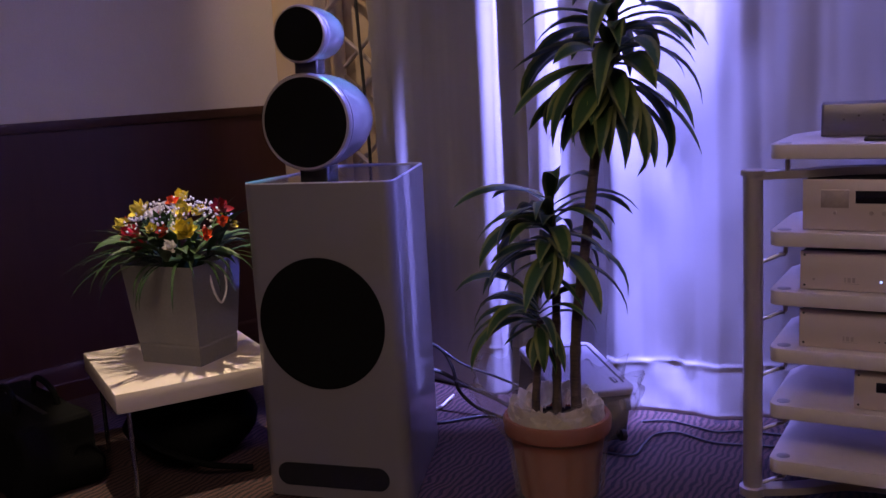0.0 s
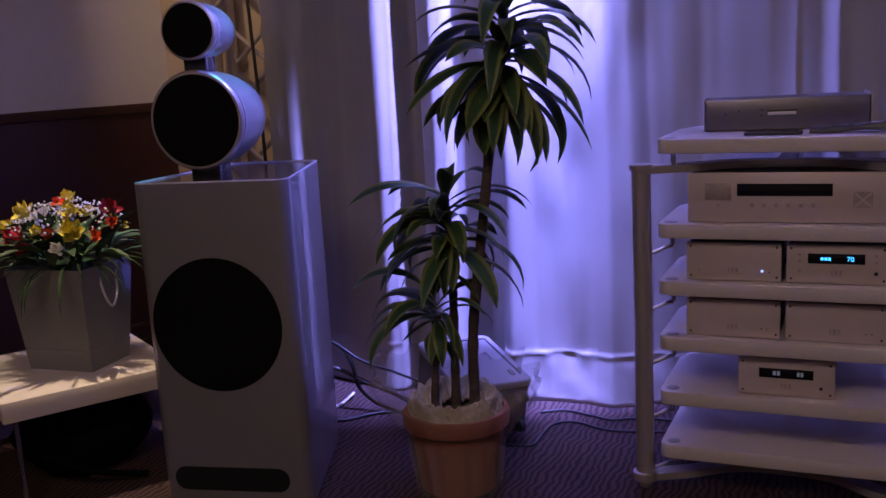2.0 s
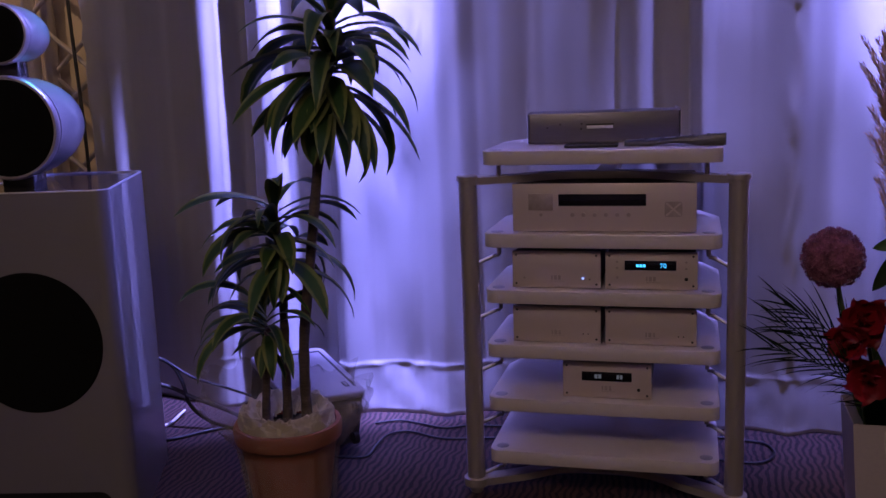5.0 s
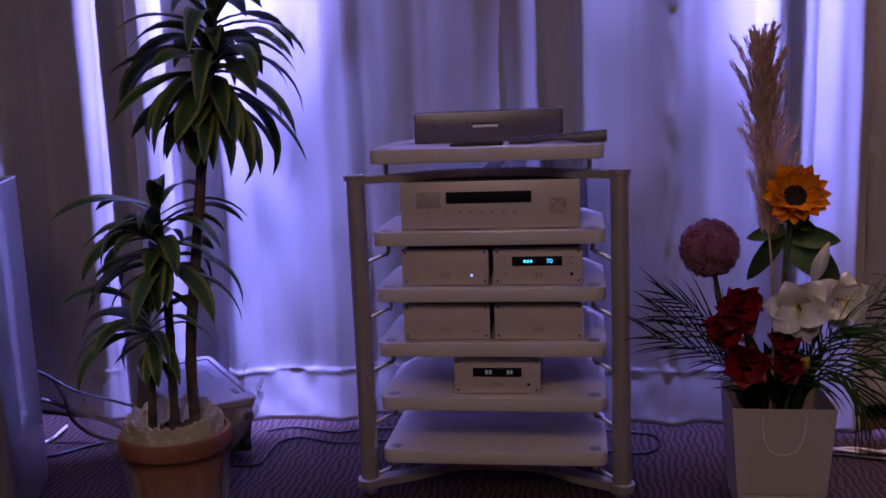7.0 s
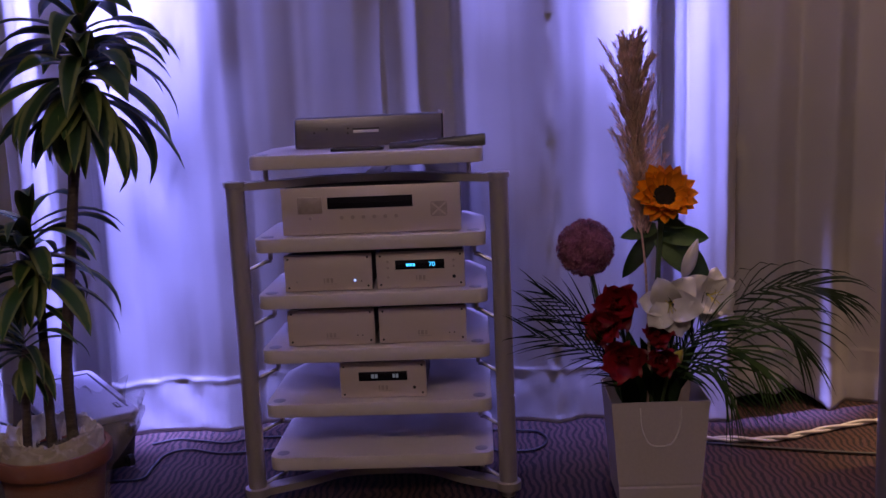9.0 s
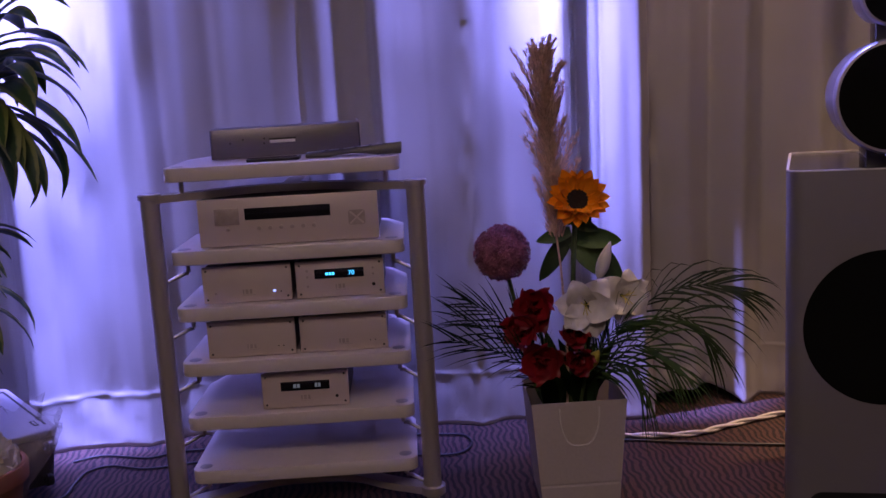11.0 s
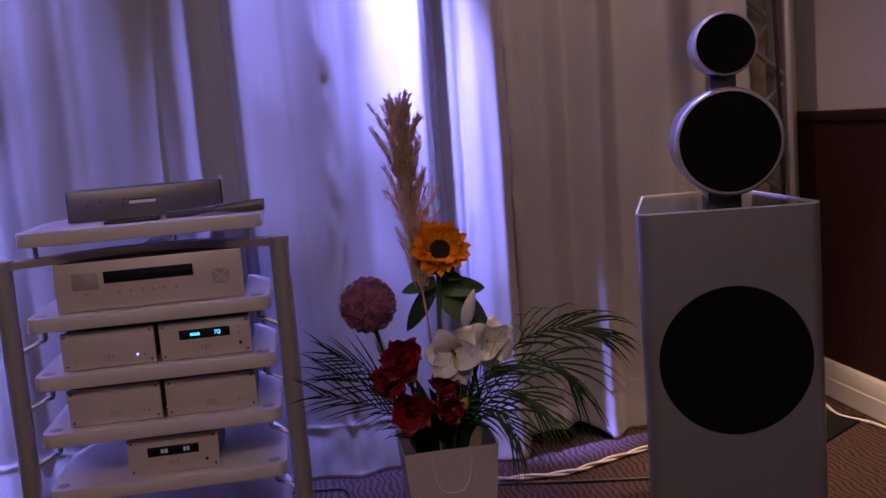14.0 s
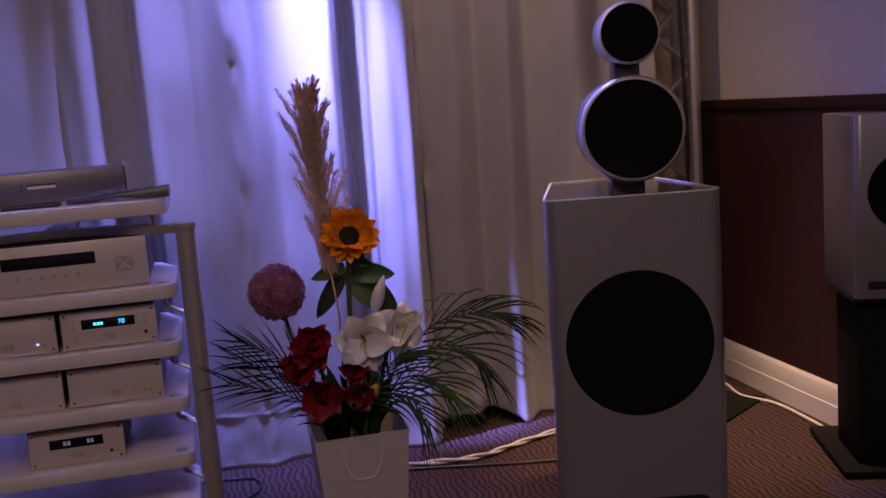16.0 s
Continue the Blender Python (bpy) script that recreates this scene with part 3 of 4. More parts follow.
    for z in SHELF_Z:
        for x, px, s in ((0.122, PX0, -1), (0.618, PX1, 1)):
            pin = [(0.0055, z - 0.058), (0.0055, z - 0.034)]
            b = part("bracket", tube([(x, 2.262, z - 0.060), (x + s * 0.012, 2.262, z - 0.062), (px - s * 0.018, 2.25, z - 0.079)], 0.005, 8), M["shelf_disc"], t, "small bent metal shelf bracket")
            part("pin", lathe(pin, 12), M["aluminium"], b, "", 30, pose(x, 2.262, 0))
    for x in (0.125, 0.612):
        part("pin", lathe([(0.006, 0.806), (0.006, 0.84)], 12), M["aluminium"], t, "", 30, pose(x, 2.262, 0))
    return t


rack()


def bars(parent, mat, rects, y, name="mark", th=0.0012):
    for x0, x1, z0, z1 in rects:
        part(name, box(x0, x1, y - th, y + 0.001, z0, z1), mat, parent)


def unit(name, label, x0, x1, z0, z1, depth, y=2.262):
    t = thing(name, pose(0.002, -0.02, 0), label, "hi-fi unit", "hi-fi units on the rack")
    part("case", box(x0 + 0.004, x1 - 0.004, y + 0.012, y + depth, z0 + 0.004, z1 - 0.002, 0.002), M["device_dark"], t, "dark metal case")
    f = part("front_plate", box(x0, x1, y, y + 0.012, z0 + 0.002, z1, 0.0025), M["device"], t, "pearl-silver front plate")
    for x in (x0 + 0.03, x1 - 0.03):
        for yy in (y + 0.04, y + depth - 0.04):
            part("foot", lathe([(0.012, z0), (0.012, z0 + 0.005)], 14), M["black"], t, "", 30, pose(x, yy, 0))
    return t, f


def writing(text, size, mat, parent, m):
    """Flat lettering in the built-in font, as a mesh part."""
    cu = bpy.data.curves.new("lettering", "FONT")
    cu.body, cu.size, cu.align_x, cu.extrude = text, size, "CENTER", 0.0003
    tmp = bpy.data.objects.new("lettering", cu)
    me = bpy.data.meshes.new_from_object(tmp)
    bpy.data.objects.remove(tmp)
    me.materials.clear()
    me.materials.append(mat)
    ob = new("lettering", me)
    ob.parent = parent
    ob.matrix_basis = m
    return ob


def knob(parent, x, z, r, y, mat, depth=0.003, name="button"):
    return part(name, disc(r, depth, 16, depth * 0.3), mat, parent, "", 30, pose(x, y, z))


Y = 2.262
t, f = unit("amplifier", "wide silver amplifier with a dark display on the rack", 0.159, 0.588, 0.676, 0.792, 0.30)
part("display", box(0.270, 0.474, Y - 0.001, Y + 0.002, 0.739, 0.767, 0.0004), M["screen"], f, "dark display window")
part("badge", box(0.198, 0.257, Y - 0.002, Y + 0.002, 0.729, 0.769, 0.0008), M["engraved"], f, "raised rectangular badge")
em = part("emblem", prism(rounded([(-0.020, -0.018), (0.020, -0.018), (0.020, 0.018), (-0.020, 0.018)], 0.006, 4), -0.002, 0.001), M["engraved"], f, "square emblem with crossed bars", 30, pose(0.536, Y, 0.731, 90, 0, 0))
for a in (42, -42):
    b = box(-0.022, 0.022, -0.002, 0.002, 0.001, 0.0022)
    part("emblem_bar", b, M["device"], em, "", 30, pose(0, 0, 0, 0, 0, a))
knob(f, 0.228, 0.718, 0.004, Y, M["engraved"])
for i in range(6):
    knob(f, 0.303 + 0.0262 * i, 0.718, 0.0048, Y, M["engraved"])


def small_unit(x0, z0, label, style):
    x1, z1 = x0 + 0.213, z0 + 0.091
    t, f = unit("small_amplifier", label, x0, x1, z0, z1, 0.25)
    for x in (x0 + 0.010, x1 - 0.010):
        for z in (z0 + 0.012, z1 - 0.009):
            knob(f, x, z, 0.0028, Y, M["device_dark"], 0.0012, "screw")
    cx = (x0 + x1) / 2
    bars(f, M["engraved"], [(cx - 0.012, cx - 0.008, z0 + 0.022, z0 + 0.033), (cx - 0.005, cx + 0.002, z0 + 0.022, z0 + 0.033), (cx + 0.005, cx + 0.011, z0 + 0.022, z0 + 0.033), (cx - 0.012, cx + 0.020, z0 + 0.0185, z0 + 0.0195)], Y, "lettering", 0.0006)
    if style == "led":
        knob(f, x1 - 0.042, z0 + 0.026, 0.0026, Y, M["blue_led"], 0.002, "led")
        knob(f, x1 - 0.026, z0 + 0.024, 0.0018, Y, M["black"], 0.001)
        knob(f, x0 + 0.030, z0 + 0.026, 0.003, Y, M["engraved"], 0.001)
    elif style == "display":
        d = part("display", box(cx - 0.061, cx + 0.058, Y - 0.001, Y + 0.002, z0 + 0.048, z0 + 0.071, 0.0004), M["screen"], f, "dark display with cyan figures")
        bars(d, M["cyan"], [(cx - 0.034, cx - 0.028, z0 + 0.056, z0 + 0.0625), (cx - 0.026, cx - 0.020, z0 + 0.056, z0 + 0.0625), (cx - 0.018, cx - 0.013, z0 + 0.056, z0 + 0.0625)], Y - 0.0008, "figure")
        writing("70", 0.0155, M["cyan"], d, pose(cx + 0.028, Y - 0.0019, z0 + 0.0545, 90, 0, 0))
        for z in (z0 + 0.068, z0 + 0.053, z0 + 0.030):
            knob(f, x0 + 0.028, z, 0.0032, Y, M["engraved"], 0.001)
        for z in (z0 + 0.068, z0 + 0.053):
            knob(f, x1 - 0.026, z, 0.0028, Y, M["engraved"], 0.001)
        knob(f, x1 - 0.026, z0 + 0.028, 0.0042, Y, M["black"], 0.002, "sensor")
    elif style == "low":
        d = part("display", box(cx - 0.060, cx + 0.060, Y - 0.001, Y + 0.002, z0 + 0.045, z0 + 0.068, 0.0004), M["screen"], f, "dark display with pale digits")
        bars(d, M["pale_digits"], [(cx - 0.029, cx - 0.022, z0 + 0.052, z0 + 0.062), (cx - 0.020, cx - 0.013, z0 + 0.052, z0 + 0.062), (cx + 0.024, cx + 0.030, z0 + 0.052, z0 + 0.062), (cx + 0.032, cx + 0.038, z0 + 0.052, z0 + 0.062)], Y - 0.0008, "figure")
        knob(f, x1 - 0.030, z0 + 0.026, 0.004, Y, M["black"], 0.002, "sensor")
    else:
        for dx in (0.030, 0.042):
            knob(f, x1 - dx, z0 + 0.025, 0.0016, Y, M["black"], 0.001)


small_unit(0.155, 0.538, "silver half-width amplifier with a blue light", "led")
small_unit(0.379, 0.538, "silver half-width player with a lit cyan display", "display")
small_unit(0.154, 0.402, "plain silver half-width amplifier on the rack", "plain")
small_unit(0.378, 0.402, "plain silver half-width amplifier on the rack", "plain")
small_unit(0.274, 0.265, "small silver unit with a dark digit display", "low")


# ---- on the rack's top shelf ----
def top_devices():
    t = thing("disc_player", pose(0.176, 2.392, 0.874, 0, 0, 6.5), "flat brushed-silver player with a small slot", "disc player")
    body = part("body", prism(rounded([(0, 0), (0.376, 0), (0.376, 0.16), (0, 0.16)], 0.008, 4), 0.002, 0.075, 0.001), M["silver_dock"], t)
    part("end_plate", box(0.3765, 0.3795, 0.0, 0.16, 0.002, 0.081, 0.0006), M["aluminium"], body, "thin raised aluminium end plate")
    part("slot", box(0.148, 0.212, -0.004, 0.002, 0.036, 0.043, 0.001), M["bright_edge"], body, "bright protruding slot lip")
    part("slot_opening", box(0.146, 0.214, -0.001, 0.002, 0.0445, 0.0475), M["black"], body)
    for x, z in ((0.05, 0.04), (0.082, 0.048), (0.134, 0.036), (0.135, 0.048)):
        knob(body, x, z, 0.0028, 0.0, M["device_dark"], 0.001)
    for x in (0.03, 0.345):
        for y in (0.03, 0.13):
            part("foot", lathe([(0.008, 0), (0.008, 0.003)], 12), M["black"], t, "", 30, pose(x, y, 0))
    r = thing("remote_control", pose(0.425, 2.30, 0.874, 0, 0, -3), "dark grey remote control lying on the shelf", "remote control")
    bm = bmesh.new()
    rows = []
    for i in range(13):
        x = 0.23 * i / 12
        w = 0.020 + 0.004 * math.sin(i / 12 * math.pi)
        top = 0.014 + 0.014 * (i / 12) ** 1.2
        low = 0.001 + 0.006 * max(0, math.sin(math.pi * (i / 12 - 0.25) / 0.5)) * (0.25 < i / 12 < 0.75)
        rows.append([bm.verts.new(p) for p in ((x, -w, low), (x, -w * 1.05, top * 0.6), (x, -w * 0.8, top), (x, w * 0.8, top), (x, w * 1.05, top * 0.6), (x, w, low))])
    for a, b in zip(rows, rows[1:]):
        for k in range(6):
            bm.faces.new((a[k], a[(k + 1) % 6], b[(k + 1) % 6], b[k]))
    bm.faces.new(rows[0]), bm.faces.new(rows[-1])
    shell = part("shell", bm, M["remote"], r, "", 50)
    for i in range(5):
        for j in (-1, 0, 1):
            x = 0.05 + 0.035 * i
            z = 0.014 + 0.014 * (x / 0.23) ** 1.2
            part("key", lathe([(0.0045, z - 0.002), (0.004, z + 0.0012)], 10), M["device_dark"], shell, "", 30, pose(x, j * 0.011, 0))
    b = thing("black_tablet", pose(0.284, 2.258, 0.874, 0, 0, 2), "thin black slab lying before the player", "phone")
    part("case", prism(rounded([(0, 0), (0.126, 0), (0.126, 0.066), (0, 0.066)], 0.008, 4), 0.0, 0.007, 0.001), M["black"], b)
    part("screen", box(0.008, 0.118, 0.005, 0.061, 0.0068, 0.0074), M["screen"], b)


top_devices()


# ---- potted dracaena ----
def crown(parent, bottom, top, count, length, width, lift, droop, heads=(0, 360)):
    a, b = Vector(bottom), Vector(top)
    for i in range(count):
        t = (i + 0.5) / count
        p = a.lerp(b, t)
        head = heads[0] + (heads[1] - heads[0]) * ((i * 0.381966) % 1.0) + rnd.uniform(-14, 14)
        L = length * rnd.uniform(0.75, 1.12)
        bm = strap(p, head, L, width * rnd.uniform(0.8, 1.15), lift[0] + (lift[1] - lift[0]) * t + rnd.uniform(-22, 22), rnd.uniform(*droop), 0.3, 9, rnd.uniform(-45, 45))
        part("leaf", bm, M["dracaena"], parent, "", 60)


def cane(parent, pts, r):
    P = spline(pts, 10)
    rad = [r * (1 + 0.10 * (i % 3 == 0) + rnd.uniform(-0.05, 0.05)) * (1 - 0.15 * i / len(P)) for i in range(len(P))]
    return part("cane", tube(P, rad, 10), M["cane"], parent, "bare dark ringed cane", 50)


def dracaena():
    cx, cy = -0.405, 2.12
    pot = thing("flower_pot", pose(cx, cy, 0) @ Matrix.Diagonal((1.06, 1.06, 1.34, 1)), "terracotta pot wrapped in clear film and tissue", "plant pot")
    prof = [(0.086, 0.0), (0.092, 0.004), (0.113, 0.122), (0.120, 0.125), (0.127, 0.129), (0.129, 0.152), (0.125, 0.158), (0.116, 0.158), (0.112, 0.14), (0.10, 0.135)]
    part("body", lathe(prof, 56, cap=False), M["terracotta"], pot, "", 40)
    part("bottom", lathe([(0.088, 0.001), (0.088, 0.006)], 32), M["terracotta"], pot)
    part("soil", lathe([(0.108, 0.13), (0.112, 0.14), (0.05, 0.15)], 28), M["soil"], pot, "dark potting soil")
    bm = bmesh.new()
    n, k = 72, 16
    rows = []
    for j in range(k + 1):
        u = j / k
        row = []
        for i in range(n):
            a = 2 * math.pi * i / n
            ca, sa = math.cos(a), math.sin(a)
            nz = noise.noise((ca * 2.6, sa * 2.6, u * 5)) + 0.6 * noise.noise((ca * 7, sa * 7, u * 9 + 4))
            r = 0.040 + 0.074 * math.sin(u * math.pi * 0.5) ** 0.8 + 0.007 * nz
            z = 0.158 + 0.026 * math.sin(u * math.pi) ** 0.9 + 0.019 * nz * (1 - 0.3 * u) + 0.030 * max(0, 0.8 * sa - 0.5 * ca) * u - 0.004 * max(0, -sa) * u - 0.006 * max(0, u - 0.8) * 5
            row.append(bm.verts.new((r * ca, r * sa, z - 0.012 * u)))
        rows.append(row)
    for a, b in zip(rows, rows[1:]):
        for i in range(n):
            bm.faces.new((a[i], a[(i + 1) % n], b[(i + 1) % n], b[i]))
    part("tissue", bm, M["paper"], pot, "crumpled pale tissue round the canes", 28)
    bm = bmesh.new()
    rows = []
    for j in range(19):
        u = j / 18
        row = []
        for i in range(96):
            a = 2 * math.pi * i / 96
            ca, sa = math.cos(a), math.sin(a)
            nz = noise.noise((ca * 3, sa * 3, u * 3)) + 0.6 * noise.noise((ca * 9, sa * 9, u * 8))
            base = 0.094 + 0.0308 * u if u < 0.5 else 0.1094 + 0.076 * math.sin((u - 0.5) * 2 * math.pi * 0.55)
            out = base + 0.010 + (0.006 + 0.050 * max(0, u - 0.35)) * nz + 0.004 * math.sin(a * 17 + 3 * u)
            row.append(bm.verts.new((out * ca, out * sa, 0.002 + (0.215 + 0.035 * max(0, -ca) * u) * u + 0.028 * nz * u)))
        rows.append(row)
    for a, b in zip(rows, rows[1:]):
        for i in range(96):
            bm.faces.new((a[i], a[(i + 1) % 96], b[(i + 1) % 96], b[i]))
    part("film", bm, M["film"], pot, "clear crinkled plastic film", 24)

    p = thing("dracaena", pose(0, 0, 0), "dracaena with three bare canes and striped arching leaves", "house plant")
    cane(p, [(-0.356, 2.13, 0.16), (-0.352, 2.13, 0.40), (-0.325, 2.14, 0.62), (-0.280, 2.15, 0.95), (-0.252, 2.15, 1.10), (-0.235, 2.15, 1.26)], 0.0132)
    cane(p, [(-0.405, 2.12, 0.16), (-0.403, 2.13, 0.40), (-0.398, 2.13, 0.60), (-0.406, 2.13, 0.72)], 0.0115)
    cane(p, [(-0.462, 2.11, 0.16), (-0.452, 2.11, 0.30), (-0.442, 2.115, 0.42), (-0.438, 2.115, 0.455)], 0.0105)
    crown(p, (-0.262, 2.14, 0.98), (-0.240, 2.14, 1.10), 13, 0.21, 0.055, (-35, 25), (40, 80), (225, 330))
    crown(p, (-0.258, 2.15, 1.02), (-0.232, 2.15, 1.27), 62, 0.275, 0.050, (-20, 72), (45, 112))
    crown(p, (-0.265, 2.15, 0.99), (-0.250, 2.15, 1.07), 12, 0.240, 0.050, (-30, 5), (40, 70))
    crown(p, (-0.405, 2.12, 0.60), (-0.408, 2.12, 0.70), 9, 0.17, 0.044, (-25, 40), (50, 100), (215, 330))
    crown(p, (-0.405, 2.13, 0.60), (-0.408, 2.13, 0.755), 34, 0.24, 0.044, (-15, 44), (55, 120))
    crown(p, (-0.402, 2.13, 0.55), (-0.405, 2.13, 0.62), 3, 0.12, 0.030, (-55, -15), (20, 45))
    crown(p, (-0.440, 2.11, 0.435), (-0.438, 2.11, 0.485), 8, 0.235, 0.034, (10, 48), (85, 140), (150, 250))
    crown(p, (-0.440, 2.11, 0.43), (-0.438, 2.11, 0.48), 6, 0.175, 0.033, (5, 45), (80, 130), (290, 400))
    crown(p, (-0.440, 2.11, 0.40), (-0.438, 2.11, 0.45), 5, 0.11, 0.026, (-60, -25), (20, 50))


dracaena()


def trolley_case():
    """A small wheeled case lying tilted behind the pot."""
    ex = Vector((0.229, -0.229, -0.055)).normalized()
    ey = Vector((0.145, 0.206, -0.007))
    ey = (ey - ex * ey.dot(ex)).normalized()
    m = Matrix((ex, ey, ex.cross(ey))).transposed().to_4x4()
    m.translation = Vector((-0.503, 2.489, 0.216))
    t = thing("trolley_case", pose(0, 0, 0), "pale grey trolley case with black sides behind the pot", "suitcase")
    lid = prism(rounded([(-0.163, -0.118), (0.163, -0.118), (0.163, 0.118), (-0.163, 0.118)], 0.024, 6), -0.022, 0, 0.007, 3)
    bmesh.ops.subdivide_edges(lid, edges=[e for e in lid.edges if e.calc_length() > 0.1], cuts=4)
    part("lid", lid, M["lid_shell"], t, "pale grey padded lid", 40, m)
    part("side", prism(rounded([(-0.158, -0.113), (0.158, -0.113), (0.158, 0.113), (-0.158, 0.113)], 0.022, 6), -0.165, -0.026, 0.006), M["case_side"], t, "black cloth sides", 40, m)
    part("zip", prism(rounded([(-0.160, -0.115), (0.160, -0.115), (0.160, 0.115), (-0.160, 0.115)], 0.022, 6), -0.028, -0.021), M["black"], t, "black zip round the lid", 40, m)
    part("pocket_seam", prism(rounded([(-0.135, -0.092), (-0.128, -0.092), (-0.128, 0.098), (-0.135, 0.098)], 0.003, 2), -0.002, 0.0012), M["black"], t, "dark pocket zip", 30, m)
    part("pocket_seam", prism(rounded([(-0.128, 0.092), (0.125, 0.092), (0.125, 0.098), (-0.128, 0.098)], 0.0025, 2), -0.002, 0.0012), M["black"], t, "dark pocket zip", 30, m)
    part("badge", box(0.09, 0.122, 0.066, 0.080, -0.002, 0.0014), M["black"], t, "small dark badge", 30, m)
    part("badge_bar", box(0.094, 0.118, 0.071, 0.075, 0.0012, 0.002), M["lid_shell"], t, "", 30, m)
    for y in (-0.085, 0.085):
        for z in (-0.045, -0.140):
            part("wheel", lathe([(0.010, -0.009), (0.017, -0.007), (0.017, 0.007), (0.010, 0.009)], 16), M["black"], t, "small black wheel", 30, m @ pose(0.172, y, z, 90, 0, 0))
            part("wheel_fork", box(0.150, 0.172, y - 0.012, y + 0.012, z - 0.010, z + 0.010, 0.003), M["black"], t, "", 30, m)


trolley_case()


# ---- flower bag before the curtain ----
def flared_bag(name, m, label, w0, d0, w1, d1, h, mat, front_cord=True):
    """An open paper bag, wider at the top, with cord handles."""
    t = thing(name, m, label, "gift bag")
    bm = bmesh.new()
    th = 0.002
    def ring(k, z, inset):
        w, d = (w0 + (w1 - w0) * k) / 2 - inset, (d0 + (d1 - d0) * k) / 2 - inset
        return [bm.verts.new((x * w, y * d, z)) for x, y in ((-1, -1), (0, -1), (1, -1), (1, 0), (1, 1), (0, 1), (-1, 1), (-1, 0))]
    rings = [ring(0, 0.0, 0)]
    for k in (0.18, 0.2, 0.22, 0.6, 1.0):
        rings.append(ring(k, h * k, 0.0015 if k == 0.2 else 0))
    rings += [ring(1, h, th), ring(0.5, h * 0.5, th), ring(0, 0.003, th)]
    for r in rings[3:5]:
        for i in (3, 7):
            r[i].co.x *= 0.97
    for a, b in zip(rings, rings[1:]):
        for i in range(8):
            bm.faces.new((a[i], a[(i + 1) % 8], b[(i + 1) % 8], b[i]))
    bm.faces.new(rings[0]), bm.faces.new(rings[-1])
    part("bag", bm, mat, t, "", 12)
    for s in (-1, 1):
        y = s * (d1 / 2 - 0.004)
        drop = -0.112 if s < 0 else 0.05
        pts = spline([(-0.048, y + s * 0.003, h - 0.014), (-0.045, y + s * 0.001, h + drop * 0.55), (-0.028, y - s * 0.002, h + drop * 0.92), (0, y - s * 0.003, h + drop), (0.028, y - s * 0.002, h + drop * 0.92), (0.045, y + s * 0.001, h + drop * 0.55), (0.048, y + s * 0.003, h - 0.014)], 7)
        if s < 0 and front_cord:
            part("cord_handle", tube(pts, 0.0022, 6), M["cord"], t, "white cord handle hanging down")
    return t


flared_bag("gift_bag", pose(1.042, 2.245, 0, 0, 0, 0), "white paper gift bag holding an arrangement of flowers", 0.190, 0.17, 0.230, 0.205, 0.268, M["white_card"])


def petal(length, width, bend, cup, tip=1.0, n=6, ruffle=0.0):
    """A petal along x that curls up by bend degrees, its sides cupped."""
    bm = bmesh.new()
    rows = []
    p = Vector((0, 0, 0))
    for i in range(n + 1):
        t = i / n
        a = radians(bend) * t
        d = Vector((math.cos(a), 0, math.sin(a)))
        w = width / 2 * max(0.03, math.sin(math.pi * min(1, (0.12 + 0.88 * t)) ** tip) ** 0.75)
        up = Vector((-d.z, 0, d.x))
        rows.append([bm.verts.new(p + Vector((0, k * w, 0)) + up * (cup * w * k * k + ruffle * width * abs(k) ** 3 * math.sin(9 * t + 2.4 * k) * t)) for k in (-1, -0.5, 0, 0.5, 1)])
        p = p + d * length / n
    for a, b in zip(rows, rows[1:]):
        for k in range(4):
            bm.faces.new((a[k], a[k + 1], b[k + 1], b[k]))
    return bm


def facing(at, to, spin=0):
    z = (Vector(to) - Vector(at)).normalized()
    m = z.to_track_quat("Z", "Y").to_matrix().to_4x4()
    m.translation = Vector(at)
    return m @ pose(0, 0, 0, 0, 0, spin)


def petals(parent, m, count, me, lift, out, off=0.0, jitter=6, name="petal"):
    for i in range(count):
        ob = new(name, me)
        ob.parent = parent
        a = 360 * i / count + off + rnd.uniform(-jitter, jitter) * 0.5
        s = rnd.uniform(0.9, 1.1)
        ob.matrix_basis = m @ pose(0, 0, 0, 0, 0, a) @ pose(out, 0, 0, rnd.uniform(-jitter, jitter), -(lift + rnd.uniform(-jitter, jitter)), 0) @ Matrix.Scale(s, 4)


# about the camera's position; the sunflower's leaves are turned to face it
CAMERA_SPOT = (0.66, -0.08, 1.0)


def sunflower():
    t = thing("sunflower", pose(0, 0, 0), "orange-yellow sunflower with a dark centre in the bag", "flower")
    c = Vector((1.050, 2.126, 0.755))
    m = facing(c, (0.95, 0.6, 1.45))
    part("stem", tube(spline([(1.04, 2.29, 0.01), (1.045, 2.24, 0.30), (1.043, 2.17, 0.60), c + Vector((0, 0.018, -0.012))], 8), 0.0062, 8), M["stem"], t)
    d = lathe([(0.028, -0.010), (0.028, -0.001), (0.024, 0.005), (0.014, 0.003), (0.005, 0.001)], 28)
    part("seed_disc", d, M["sun_disc"], t, "dark brown seed disc", 40, m)
    me = finish("petal", petal(0.050, 0.029, 24, 0.5, 1.0), M["sun_petal"], 60)
    me2 = finish("petal", petal(0.043, 0.026, 40, 0.6, 1.0), M["sun_petal"], 60)
    petals(t, m @ pose(0, 0, -0.002), 19, me, 22, 0.027, 0, 11)
    petals(t, m @ pose(0, 0, 0.002), 16, me2, 36, 0.024, 9, 13)
    sep = finish("sepal", petal(0.034, 0.016, -40, 0.3), M["leaf"], 60)
    petals(t, m @ pose(0, 0, -0.012), 12, sep, -14, 0.026, 4, 9, "sepal")
